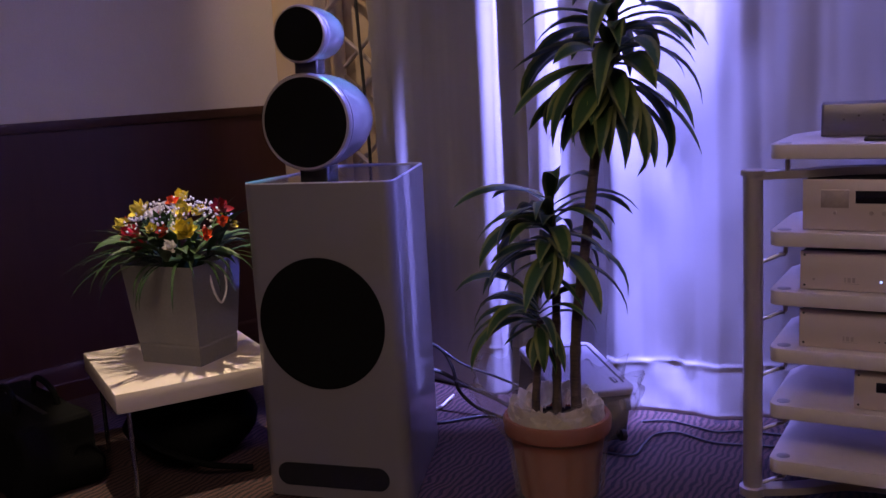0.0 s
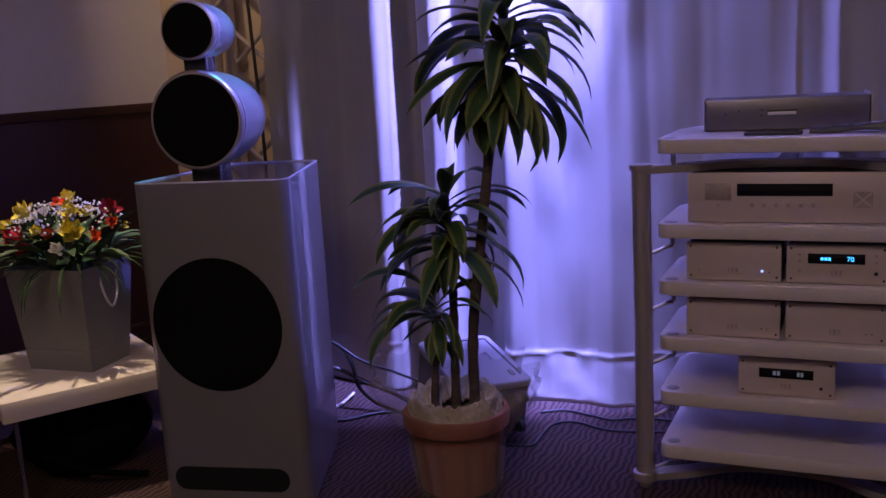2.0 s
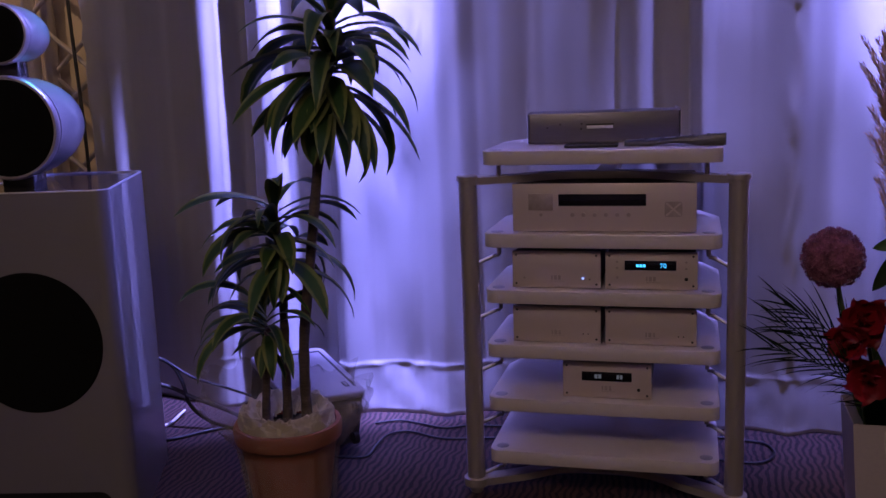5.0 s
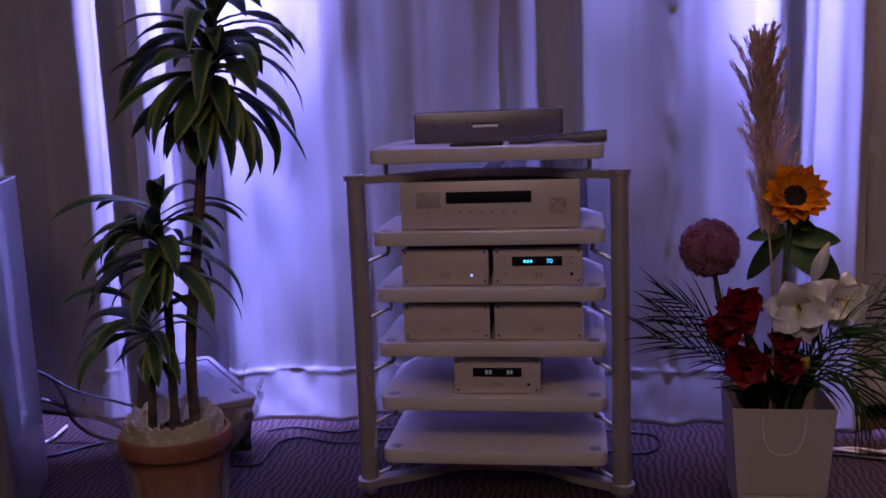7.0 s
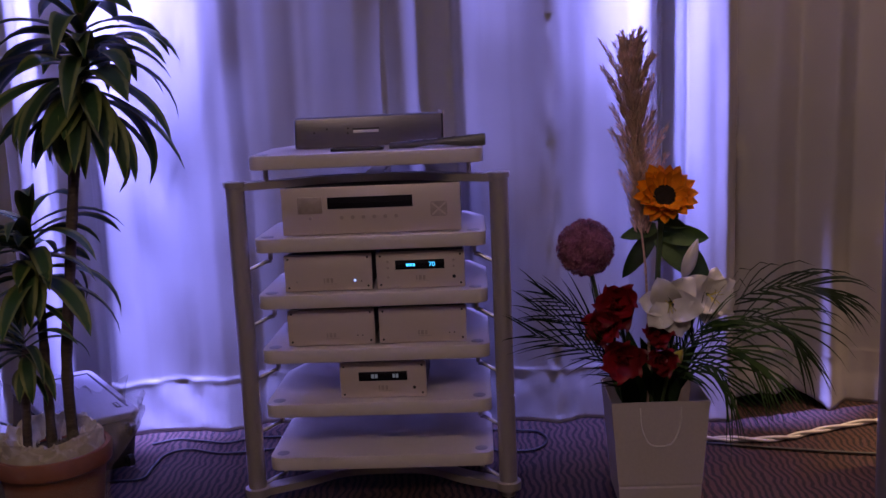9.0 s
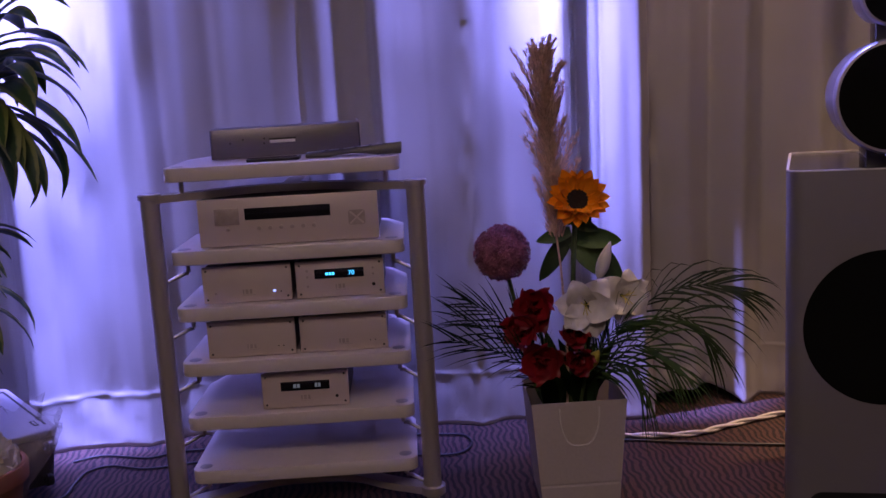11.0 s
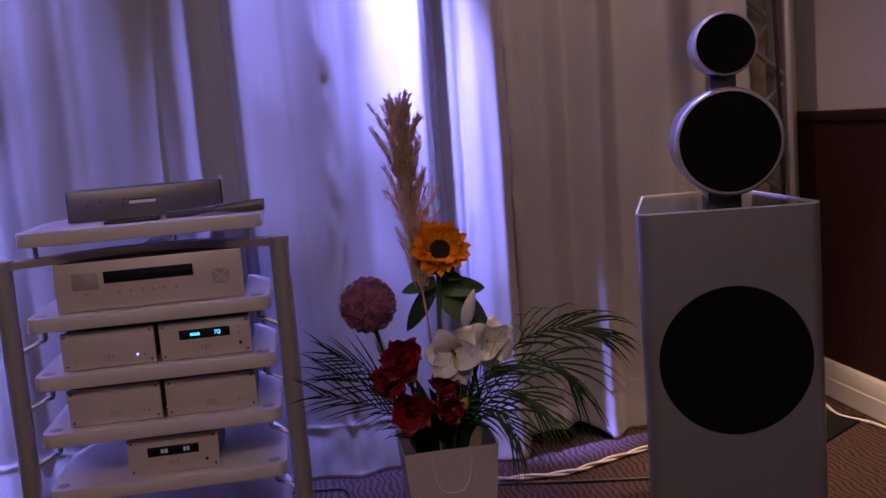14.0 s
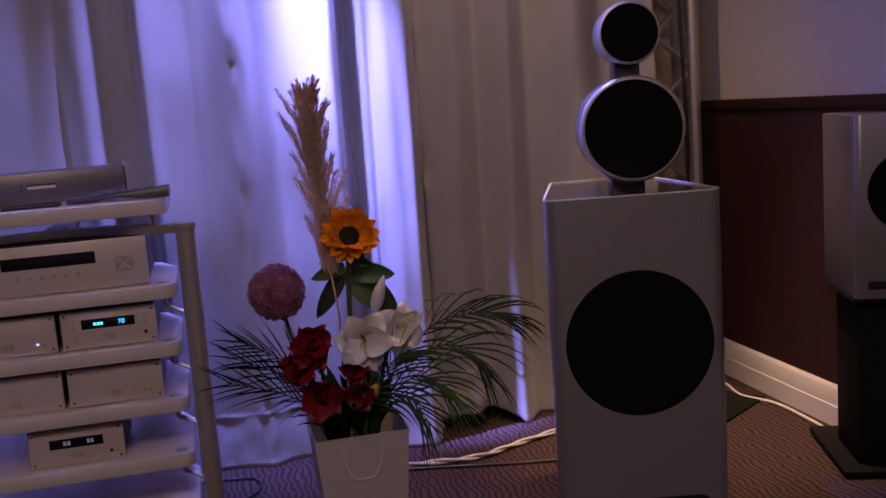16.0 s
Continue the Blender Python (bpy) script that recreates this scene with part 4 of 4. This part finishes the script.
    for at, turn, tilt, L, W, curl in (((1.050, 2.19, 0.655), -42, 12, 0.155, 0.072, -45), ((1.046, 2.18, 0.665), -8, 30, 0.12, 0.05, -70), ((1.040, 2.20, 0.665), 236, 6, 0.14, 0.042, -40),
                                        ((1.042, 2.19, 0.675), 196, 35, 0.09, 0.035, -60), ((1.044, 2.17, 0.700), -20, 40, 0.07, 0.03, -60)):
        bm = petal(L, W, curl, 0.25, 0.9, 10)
        part("leaf", bm, M["leaf"], t, "broad dark green leaf", 60, facing(at, CAMERA_SPOT) @ pose(0, 0, 0, 0, 0, turn) @ pose(0, 0, 0, 0, -tilt, 0))


def pampas():
    t = thing("pampas_grass", pose(0, 0, 0), "dry brown pampas plume standing in the bag", "dried grass")
    axis = spline([(1.02, 2.29, 0.01), (1.033, 2.25, 0.30), (1.018, 2.19, 0.55), (1.004, 2.165, 0.68), (0.990, 2.148, 0.88), (0.982, 2.140, 1.00), (0.979, 2.138, 1.065)], 10)
    part("stem", tube(axis, [0.0042 * (1 - 0.8 * i / len(axis)) for i in range(len(axis))], 6), M["plume"], t)
    bm = bmesh.new()
    top = axis[28:]
    for n in range(64):
        u = 0.02 + 0.93 * n / 63
        f = u * (len(top) - 1.001)
        k = int(f)
        p = top[k].lerp(top[k + 1], f - k)
        a = n * 2.39996 + rnd.uniform(-0.5, 0.5)
        o = Vector((math.cos(a), math.sin(a), 0))
        fat = math.sin(math.pi * (0.13 + u * 0.76)) ** 0.9
        length = (0.055 + 0.115 * fat) * rnd.uniform(0.7, 1.25) * (1 - 0.5 * u)
        tilt = rnd.uniform(0.08, 0.42) * (0.25 + 0.95 * fat)
        twig = (Vector((0, 0, 1)) + o * tilt).normalized()
        for h in range(170):
            v = rnd.random()
            e = rnd.uniform(0, 2 * math.pi)
            w = Vector((math.cos(e), math.sin(e), rnd.uniform(-0.3, 0.3)))
            q = p + twig * length * v + o * 0.012 * v * v + w * 0.019 * (1 - 0.8 * u) * rnd.random() * (1 - 0.6 * v)
            d = (twig + w * rnd.uniform(0.10, 0.42)).normalized()
            L = rnd.uniform(0.014, 0.036) * (1.1 - 0.5 * v) * (1 - 0.4 * u)
            s = d.cross(Vector((rnd.uniform(-1, 1), rnd.uniform(-1, 1), 0.2))).normalized() * rnd.uniform(0.0006, 0.0014)
            mid = q + d * L * 0.55
            end = q + d * L + o * 0.003
            vs = [bm.verts.new(c) for c in (q - s, q + s, mid + s, mid - s, end)]
            bm.faces.new(vs[:4])
            bm.faces.new((vs[3], vs[2], vs[4]))
    ob = new("plume", raw("plume", bm, M["plume"], 0))
    ob.parent = t
    tagged(ob, "feathery brown plume", "", "", "stuff")


def allium():
    t = thing("allium", pose(0, 0, 0), "round mauve allium flower ball in the bag", "flower")
    c = Vector((0.873, 2.144, 0.640))
    part("stem", tube(spline([(1.0, 2.30, 0.01), (0.97, 2.27, 0.25), (0.91, 2.18, 0.48), c], 8), 0.005, 8), M["stem"], t)
    bm = bmesh.new()
    n = 800
    for i in range(n):
        z = 1 - 2 * (i + 0.5) / n
        a = i * 2.39996
        r = math.sqrt(1 - z * z)
        d = Vector((r * math.cos(a), r * math.sin(a), z))
        R = 0.060 * rnd.uniform(0.88, 1.06)
        m = facing(d * R, d * 2, rnd.uniform(0, 60))
        for k in range(6):
            g = m @ pose(0, 0, 0, 0, 0, 60 * k) @ pose(0, 0, 0, 0, -rnd.uniform(10, 50), 0)
            vs = [bm.verts.new(g @ Vector(q)) for q in ((0, 0, 0), (0.0045, -0.0018, 0), (0.0085, 0, 0.001), (0.0045, 0.0018, 0))]
            bm.faces.new(vs)
    ob = new("floret_ball", raw("floret_ball", bm, M["allium"], 0))
    ob.parent = t
    ob.location = c
    tagged(ob, "dense ball of small mauve florets", "", "", "stuff")
    part("core", ball(0.055, 20, 12), M["allium"], t, "", 60, pose(*c))


def bloom(name, label, at, to, mat, L, W, lift, bend, root, count=6, inner=True, throat=None):
    t = thing(name, pose(0, 0, 0), label, "flower", "cut flowers in the bag")
    c = Vector(at)
    m = facing(c, to, rnd.uniform(0, 60))
    me = finish("petal", petal(L, W, bend, 0.35, 0.9, 12, 0.16), mat, 60)
    petals(t, m, count // 2 + count % 2, me, lift, 0.004, 0, 10)
    petals(t, m @ pose(0, 0, 0.003), count // 2, me, lift + 8, 0.004, 180 / max(1, count // 2), 10)
    if inner:
        me2 = finish("petal", petal(L * 0.62, W * 0.75, bend + 45, 0.6, 0.9, 10, 0.14), mat, 60)
        petals(t, m @ pose(0, 0, 0.002), 4, me2, lift + 32, 0.002, 20, 14)
    if throat:
        for i in range(6):
            a = 60 * i
            part("stamen", tube(spline([m @ Vector((0, 0, 0)), m @ Vector((0.006 * math.cos(a), 0.006 * math.sin(a), 0.03)), m @ Vector((0.016 * math.cos(a), 0.016 * math.sin(a), 0.05))], 4), 0.001, 5), throat, t)
    back = m @ Vector((0, 0, -0.02))
    part("stem", tube(spline([root, Vector(root).lerp(back, 0.55) + Vector((0, 0.02, 0.02)), back, m @ Vector((0, 0, 0.002))], 7), 0.0048, 8), M["stem"], t)
    return t


def frond(root, pts, leaf_len, count, label, hang=0.6, spread=55):
    t = thing("palm_frond", pose(0, 0, 0), label, "palm frond", "palm fronds in the bag")
    P = spline([root] + pts, 12)
    part("rib", tube(P, [0.0028 * (1 - 0.75 * i / len(P)) for i in range(len(P))], 6), M["dark_leaf"], t)
    bm = bmesh.new()
    start = int(len(P) * 0.34)
    for i in range(count):
        u = i / (count - 1)
        f = start + u * (len(P) - 2 - start)
        k = int(f)
        p = P[k].lerp(P[k + 1], f - k)
        d = (P[k + 1] - P[k]).normalized()
        side = d.cross(Vector((0, -1, 0.55))).normalized()
        for s in (-1, 1):
            L = leaf_len * (0.55 + 0.6 * math.sin(math.pi * (0.12 + 0.78 * u))) * rnd.uniform(0.85, 1.1)
            ang = radians(spread * (1 - 0.62 * u) + rnd.uniform(-8, 8))
            w0 = d * math.cos(ang) + side * s * math.sin(ang)
            q = p.copy()
            prev = None
            wd = Vector((0, 0, 1)).cross(w0).normalized() * 0.5 + Vector((0, 0, 0.6))
            for j in range(6):
                v = j / 5
                hw = 0.0036 * math.sin(math.pi * (0.15 + 0.85 * v) ** 0.8) + 0.0002
                now = (bm.verts.new(q - wd * hw), bm.verts.new(q + wd * hw))
                if prev:
                    bm.faces.new((prev[0], prev[1], now[1], now[0]))
                prev = now
                dd = (w0 + Vector((0, 0, -hang * v * v))).normalized()
                q = q + dd * (L / 5)
    ob = new("foliage", raw("foliage", bm, M["dark_leaf"], 60))
    ob.parent = t
    tagged(ob, "", "", "", "stuff")


ROOT = (1.04, 2.30, 0.01)
sunflower()
pampas()
allium()
RED = "deep red amaryllis bloom in the white gift bag"
bloom("amaryllis", RED, (0.945, 2.16, 0.500), (0.70, 1.0, 0.75), M["red_petal"], 0.070, 0.066, 34, 30, ROOT)
bloom("amaryllis", RED, (0.918, 2.15, 0.452), (0.45, 1.2, 0.6), M["red_petal"], 0.062, 0.058, 30, 30, ROOT)
bloom("amaryllis", RED, (0.954, 2.13, 0.384), (0.75, 0.8, 0.5), M["red_petal"], 0.066, 0.064, 30, 26, ROOT)
bloom("amaryllis", RED, (1.035, 2.15, 0.438), (0.9, 0.8, 0.7), M["red_petal"], 0.050, 0.052, 40, 30, ROOT)
bloom("amaryllis", RED, (1.045, 2.16, 0.372), (1.0, 0.9, 0.4), M["red_petal"], 0.058, 0.056, 45, 30, ROOT)
WHITE = "white amaryllis trumpet in the white gift bag"
bloom("amaryllis", WHITE, (1.062, 2.13, 0.508), (0.74, 0.5, 0.60), M["white_petal"], 0.080, 0.068, 44, -62, ROOT, 6, False, M["yellow_petal"])
bloom("amaryllis", WHITE, (1.150, 2.15, 0.520), (1.45, 0.9, 0.62), M["white_petal"], 0.072, 0.062, 46, -62, ROOT, 6, False, M["yellow_petal"])


def bud(at, tip, mat, root, label):
    t = thing("flower_bud", pose(0, 0, 0), label, "flower", "cut flowers in the bag")
    a, b = Vector(at), Vector(tip)
    pts = [a.lerp(b, i / 8) for i in range(9)]
    part("bud", tube(pts, [0.004, 0.011, 0.0145, 0.016, 0.0155, 0.0135, 0.0105, 0.0065, 0.0015], 12), mat, t, "", 60)
    part("stem", tube(spline([root, Vector(root).lerp(a, 0.5) + Vector((0, 0.015, 0)), a], 7), 0.0045, 8), M["stem"], t)


bud((1.095, 2.14, 0.565), (1.122, 2.12, 0.655), M["white_petal"], ROOT, "closed pale amaryllis bud in the gift bag")
bud((1.065, 2.16, 0.345), (1.09, 2.13, 0.395), M["yellow_petal"], ROOT, "small tan bud among the red blooms")
FR = "dark green palm frond arching out of the bag"
frond(ROOT, [(0.98, 2.25, 0.30), (0.90, 2.16, 0.45), (0.77, 2.10, 0.55)], 0.125, 17, FR, 0.3, 38)
frond(ROOT, [(0.98, 2.22, 0.28), (0.88, 2.10, 0.40), (0.74, 2.04, 0.47)], 0.135, 17, FR, 0.35, 36)
frond(ROOT, [(0.97, 2.26, 0.27), (0.88, 2.18, 0.42), (0.76, 2.14, 0.50)], 0.12, 15, FR, 0.35, 40)
frond(ROOT, [(1.10, 2.26, 0.30), (1.22, 2.16, 0.50), (1.34, 2.10, 0.545), (1.41, 2.07, 0.525)], 0.15, 19, FR, 1.5, 32)
frond(ROOT, [(1.10, 2.24, 0.28), (1.20, 2.14, 0.45), (1.29, 2.08, 0.47), (1.34, 2.05, 0.40)], 0.165, 16, FR, 1.9, 36)
frond(ROOT, [(1.09, 2.22, 0.27), (1.15, 2.12, 0.39), (1.20, 2.07, 0.41), (1.25, 2.04, 0.36)], 0.18, 15, FR, 2.2, 38)
frond(ROOT, [(1.07, 2.21, 0.27), (1.12, 2.12, 0.36), (1.16, 2.07, 0.36), (1.19, 2.05, 0.30)], 0.16, 14, FR, 2.0, 42)
frond(ROOT, [(1.05, 2.23, 0.27), (1.09, 2.16, 0.37), (1.12, 2.12, 0.44), (1.15, 2.10, 0.47)], 0.13, 15, FR, 0.8, 46)


def greens():
    t = thing("foliage_tuft", pose(0, 0, 0), "dark green leaves filling the mouth of the bag", "foliage")
    for i in range(34):
        h = rnd.uniform(0, 360)
        bm = strap((1.04 + rnd.uniform(-0.06, 0.06), 2.27 + rnd.uniform(-0.06, 0.05), 0.20), h, rnd.uniform(0.14, 0.24), rnd.uniform(0.025, 0.05), rnd.uniform(60, 86), rnd.uniform(10, 60), 0.25, 7, rnd.uniform(-40, 40), None, 0.3)
        part("leaf", bm, M["dark_leaf"], t, "", 60)
    part("stalk", tube([(1.04, 2.29, 0.004), (1.04, 2.28, 0.21)], 0.03, 10), M["dark_leaf"], t, "bundled stalks standing in the bag")


greens()


# ---- side table with the grey bag ----
def side_table():
    m = pose(-1.397, 1.597, 0, 0, 0, math.degrees(math.atan2(0.85, 0.527)))
    t = thing("side_table", m, "pale wood-topped side table on thin metal legs", "table")
    part("tabletop", box(0, 0.46, 0, 0.49, 0.256, 0.31, 0.002), M["table"], t, "thick pale square tabletop")
    for x in (0.035, 0.425):
        for y in (0.035, 0.455):
            part("leg", tube([(x, y, 0), (x, y, 0.257)], 0.007, 10), M["chrome"], t, "thin metal leg")


side_table()
BAG = pose(-1.462, 1.940, 0.31, 0, 0, 4)
bag = flared_bag("gift_bag", BAG, "grey paper gift bag with flowers on the table", 0.205, 0.162, 0.25, 0.215, 0.285, M["grey_card"], False)
h = spline([(0.118, -0.03, 0.262), (0.124, -0.02, 0.20), (0.126, 0.005, 0.165), (0.126, 0.03, 0.20), (0.119, 0.04, 0.262)], 7)
part("cord_handle", tube(h, 0.0035, 6), M["cord"], bag, "white cord handle on the side")


def bouquet():
    t = thing("flower_bouquet", pose(-1.452, 1.940, 0), "mixed bouquet of yellow, red, orange and white flowers", "bouquet")
    part("stalk", tube([(0, 0, 0.315), (0, 0, 0.6)], [0.03, 0.06], 12), M["dark_leaf"], t, "bundled stalks in the bag")
    spots = [("crimson_petal", -0.075, -0.090, 0.685, 0.044), ("crimson_petal", -0.045, -0.105, 0.66, 0.03), ("orange_petal", 0.035, -0.095, 0.70, 0.024), ("orange_petal", 0.012, -0.03, 0.775, 0.020), ("yellow_petal", -0.150, -0.045, 0.70, 0.042), ("yellow_petal", -0.105, -0.03, 0.74, 0.042),
             ("yellow_petal", 0.095, -0.075, 0.70, 0.044), ("yellow_petal", 0.06, -0.04, 0.745, 0.036), ("orange_petal", 0.165, -0.01, 0.72, 0.022), ("orange_petal", -0.185, -0.02, 0.70, 0.026), ("yellow_petal", -0.03, 0.05, 0.76, 0.04),
             ("red_petal", 0.10, 0.06, 0.74, 0.035), ("white_petal", -0.02, -0.07, 0.735, 0.03), ("white_petal", 0.06, -0.10, 0.66, 0.026), ("yellow_petal", -0.15, 0.06, 0.70, 0.04), ("orange_petal", 0.14, -0.05, 0.69, 0.024)]
    for i in range(16):
        a, q = rnd.uniform(0, 6.28), rnd.uniform(0.04, 0.15)
        spots.append((rnd.choice(("yellow_petal", "leaf", "leaf", "white_petal", "crimson_petal")), q * math.cos(a), q * math.sin(a), 0.75 - 2.6 * q * q, rnd.uniform(0.016, 0.026)))
    for i, (mat, x, y, z, r) in enumerate(spots):
        me = finish("petal", petal(r * 1.05, r * 0.7, 38, 0.5), M[mat], 60)
        m = facing((x, y, z - 0.012), (x * 2.0 + 0.05, y * 2.0 - 0.16, z + 0.16))
        petals(t, m, 6, me, 22, 0.002, 10 * i, 14)
        petals(t, m @ pose(0, 0, 0.004), 5, me, 55, 0.001, 30, 14)
    bm = bmesh.new()
    for i in range(320):
        a, r = rnd.uniform(0, 2 * math.pi), 0.15 * rnd.random() ** 0.5
        x, y = r * math.cos(a), r * math.sin(a)
        z = 0.765 - 2.6 * r * r + rnd.uniform(-0.02, 0.012)
        ball(rnd.uniform(0.002, 0.0045), 5, 4, bm, (x, y, z))
    ob = new("small_blossom", raw("small_blossom", bm, M["white_petal"], 60))
    ob.parent = t
    tagged(ob, "tiny white filler blossoms", "", "", "stuff")
    for i in range(70):
        a = rnd.uniform(0, 360)
        r = 0.03 + 0.09 * rnd.random()
        p = (r * math.cos(radians(a)), r * math.sin(radians(a)), 0.60 + 0.05 * rnd.random())
        part("leaf", strap(p, a + rnd.uniform(-25, 25), rnd.uniform(0.09, 0.16), rnd.uniform(0.018, 0.034), rnd.uniform(15, 70), rnd.uniform(20, 90), 0.25, 6, rnd.uniform(-40, 40), None, 0.3), M["leaf"], t, "", 60)
    for i in range(76):
        a = rnd.uniform(135, 235) if i < 54 else rnd.uniform(235, 400)
        p = (0.09 * math.cos(radians(a)), 0.09 * math.sin(radians(a)), 0.60)
        part("grass_blade", strap(p, a + rnd.uniform(-20, 20), rnd.uniform(0.16, 0.30), 0.008, rnd.uniform(0, 40), rnd.uniform(60, 125), 0.2, 8, 0, None, 0.6), M["dark_leaf"], t, "", 60)


bouquet()


def carry_bag():
    t = thing("carry_bag", pose(-1.84, 1.66, 0, 0, 0, -18), "black cloth carry bag standing by the table", "bag")
    bm = box(-0.27, 0.22, -0.13, 0.13, 0, 0.215, 0.03, 3)
    bmesh.ops.subdivide_edges(bm, edges=bm.edges[:], cuts=3, use_grid_fill=True)
    for v in bm.verts:
        v.co += Vector((noise.noise(v.co * 9), noise.noise(v.co * 9 + Vector((5, 0, 0))), 0)) * 0.014
        if v.co.z > 0.1:
            v.co.y *= 0.8
    part("body", bm, M["black_cloth"], t, "", 60)
    for y in (-0.06, 0.06):
        part("handle", tube(spline([(-0.09, y, 0.18), (-0.075, y * 0.9, 0.25), (0, y * 0.8, 0.275), (0.075, y * 0.9, 0.25), (0.09, y, 0.18)], 6), 0.009, 8), M["black_cloth"], t)
    part("zip", box(-0.15, 0.15, -0.006, 0.006, 0.208, 0.218), M["black"], t)


carry_bag()


# guessed black shape, added to deepen the dark under the table
def dark_shape():
    t = thing("dark_shape", pose(-1.50, 1.95, 0, 0, 0, 30), "slumped black cloth shape filling the dark under the side table", "bag")
    bm = ball(0.2, 28, 16, None, (0, 0, 0.10), (1.0, 0.85, 0.55))
    for v in bm.verts:
        v.co += Vector((noise.noise(v.co * 8), noise.noise(v.co * 8 + Vector((4, 0, 0))), noise.noise(v.co * 8 + Vector((0, 4, 0))))) * 0.03
        v.co.z = max(0.0, v.co.z)
    part("body", bm, M["black_cloth"], t, "", 60)
    part("strap", tube(spline([(-0.15, -0.10, 0.12), (-0.05, -0.19, 0.10), (0.08, -0.20, 0.05), (0.2, -0.15, 0.012)], 8), 0.009, 8), M["black_cloth"], t)


dark_shape()


def plastic_wrap():
    t = thing("plastic_bag", pose(-1.60, 1.96, 0.31), "crumpled clear plastic lying on the table", "plastic bag")
    bm = ball(0.05, 22, 14, None, (0, 0, 0.022), (1.3, 0.8, 0.45))
    for v in bm.verts:
        v.co += v.co.normalized() * 0.016 * noise.noise(v.co * 60)
        v.co.z = max(0.001, v.co.z)
    part("sheet", bm, M["film"], t, "", 20)


plastic_wrap()


# ---- cables ----
def cable(name, label, pts, r, mat, cat="cable"):
    t = tagged(new(name, finish(name, tube(spline(pts, 8), r, 7), mat, 60)), label, cat, "cables on the carpet")
    return t


BC = "thin black cable lying on the carpet"
cable("floor_cable", BC, [(-0.56, 2.36, 0.006), (-0.39, 2.389, 0.006), (-0.304, 2.401, 0.006), (-0.300, 2.491, 0.006), (-0.292, 2.572, 0.006), (-0.237, 2.61, 0.006), (-0.129, 2.571, 0.006), (-0.03, 2.585, 0.006), (0.12, 2.62, 0.006), (0.30, 2.68, 0.006)], 0.0036, M["black_cable"])
cable("floor_cable", BC, [(-0.36, 2.66, 0.006), (-0.293, 2.695, 0.006), (-0.209, 2.675, 0.006), (-0.136, 2.655, 0.006), (-0.05, 2.69, 0.006), (0.1, 2.69, 0.006), (0.25, 2.66, 0.006)], 0.0036, M["black_cable"])
cable("floor_cable", BC, [(0.45, 2.66, 0.006), (0.62, 2.70, 0.006), (0.725, 2.689, 0.006), (0.785, 2.67, 0.006), (0.802, 2.60, 0.006), (0.769, 2.538, 0.006), (0.70, 2.528, 0.006), (0.55, 2.56, 0.006)], 0.0036, M["black_cable"])
cable("floor_cable", BC, [(1.16, 2.555, 0.006), (1.255, 2.543, 0.006), (1.454, 2.486, 0.006), (1.647, 2.439, 0.006), (1.8, 2.42, 0.006)], 0.004, M["black_cable"])
cable("floor_cable", BC, [(-1.02, 2.42, 0.006), (-0.931, 2.436, 0.006), (-0.842, 2.529, 0.006), (-0.74, 2.575, 0.006), (-0.60, 2.56, 0.006)], 0.005, M["black_cable"])
LC = "black loudspeaker cable sagging to the carpet"
cable("speaker_cable", LC, [(-1.07, 2.50, 0.26), (-0.994, 2.55, 0.211), (-0.905, 2.55, 0.163), (-0.777, 2.55, 0.131), (-0.66, 2.55, 0.09), (-0.55, 2.54, 0.006)], 0.0042, M["black_cable"])
cable("speaker_cable", LC, [(-1.07, 2.50, 0.26), (-0.988, 2.55, 0.208), (-0.946, 2.55, 0.15), (-0.926, 2.55, 0.077), (-0.871, 2.55, 0.03), (-0.791, 2.55, 0.008), (-0.66, 2.52, 0.007)], 0.006, M["black_cable"])
cable("speaker_cable", "grey loudspeaker cable sagging to the carpet", [(-1.06, 2.50, 0.16), (-0.993, 2.55, 0.13), (-0.909, 2.55, 0.098), (-0.79, 2.55, 0.06), (-0.66, 2.54, 0.008), (-0.56, 2.50, 0.008)], 0.007, M["device_dark"])
cable("floor_cable", "short white cable end on the carpet", [(-1.03, 2.50, 0.006), (-1.003, 2.553, 0.008), (-1.0, 2.60, 0.014), (-1.01, 2.66, 0.012)], 0.005, M["white_cable"])
cable("floor_cable", "white cable along the skirting board", [(2.38, 2.97, 0.006), (2.42, 2.88, 0.006), (2.40, 2.74, 0.006), (2.45, 2.62, 0.006), (2.455, 2.45, 0.006), (2.44, 2.25, 0.006)], 0.0055, M["white_cable"])


def twisted():
    line = spline([(1.14, 2.57, 0.010), (1.25, 2.571, 0.010), (1.43, 2.555, 0.010), (1.574, 2.612, 0.010), (1.754, 2.675, 0.010), (1.86, 2.66, 0.010)], 16)
    t = thing("power_cable", pose(0, 0, 0), "twisted pair of white cables on the carpet", "cable", "cables on the carpet")
    for ph in (0, math.pi):
        pts = []
        for i, p in enumerate(line):
            d = (line[min(i + 1, len(line) - 1)] - line[max(i - 1, 0)]).normalized()
            s = Vector((-d.y, d.x, 0))
            a = i * 0.34 + ph
            pts.append(p + s * 0.0050 * math.cos(a) + Vector((0, 0, 0.0045 * math.sin(a))))
        part("strand", tube(pts, 0.0048, 7), M["white_cable"], t, "", 60)


twisted()


def floor_plate():
    m = pose(2.46, 2.69, 0, 0, 0, math.degrees(math.atan2(-0.57, -0.82)))
    t = thing("base_plate", m, "flat black metal plate lying on the carpet", "metal plate")
    part("plate", box(0, 0.42, -0.36, 0, 0, 0.008, 0.001), M["matte_black"], t)


floor_plate()
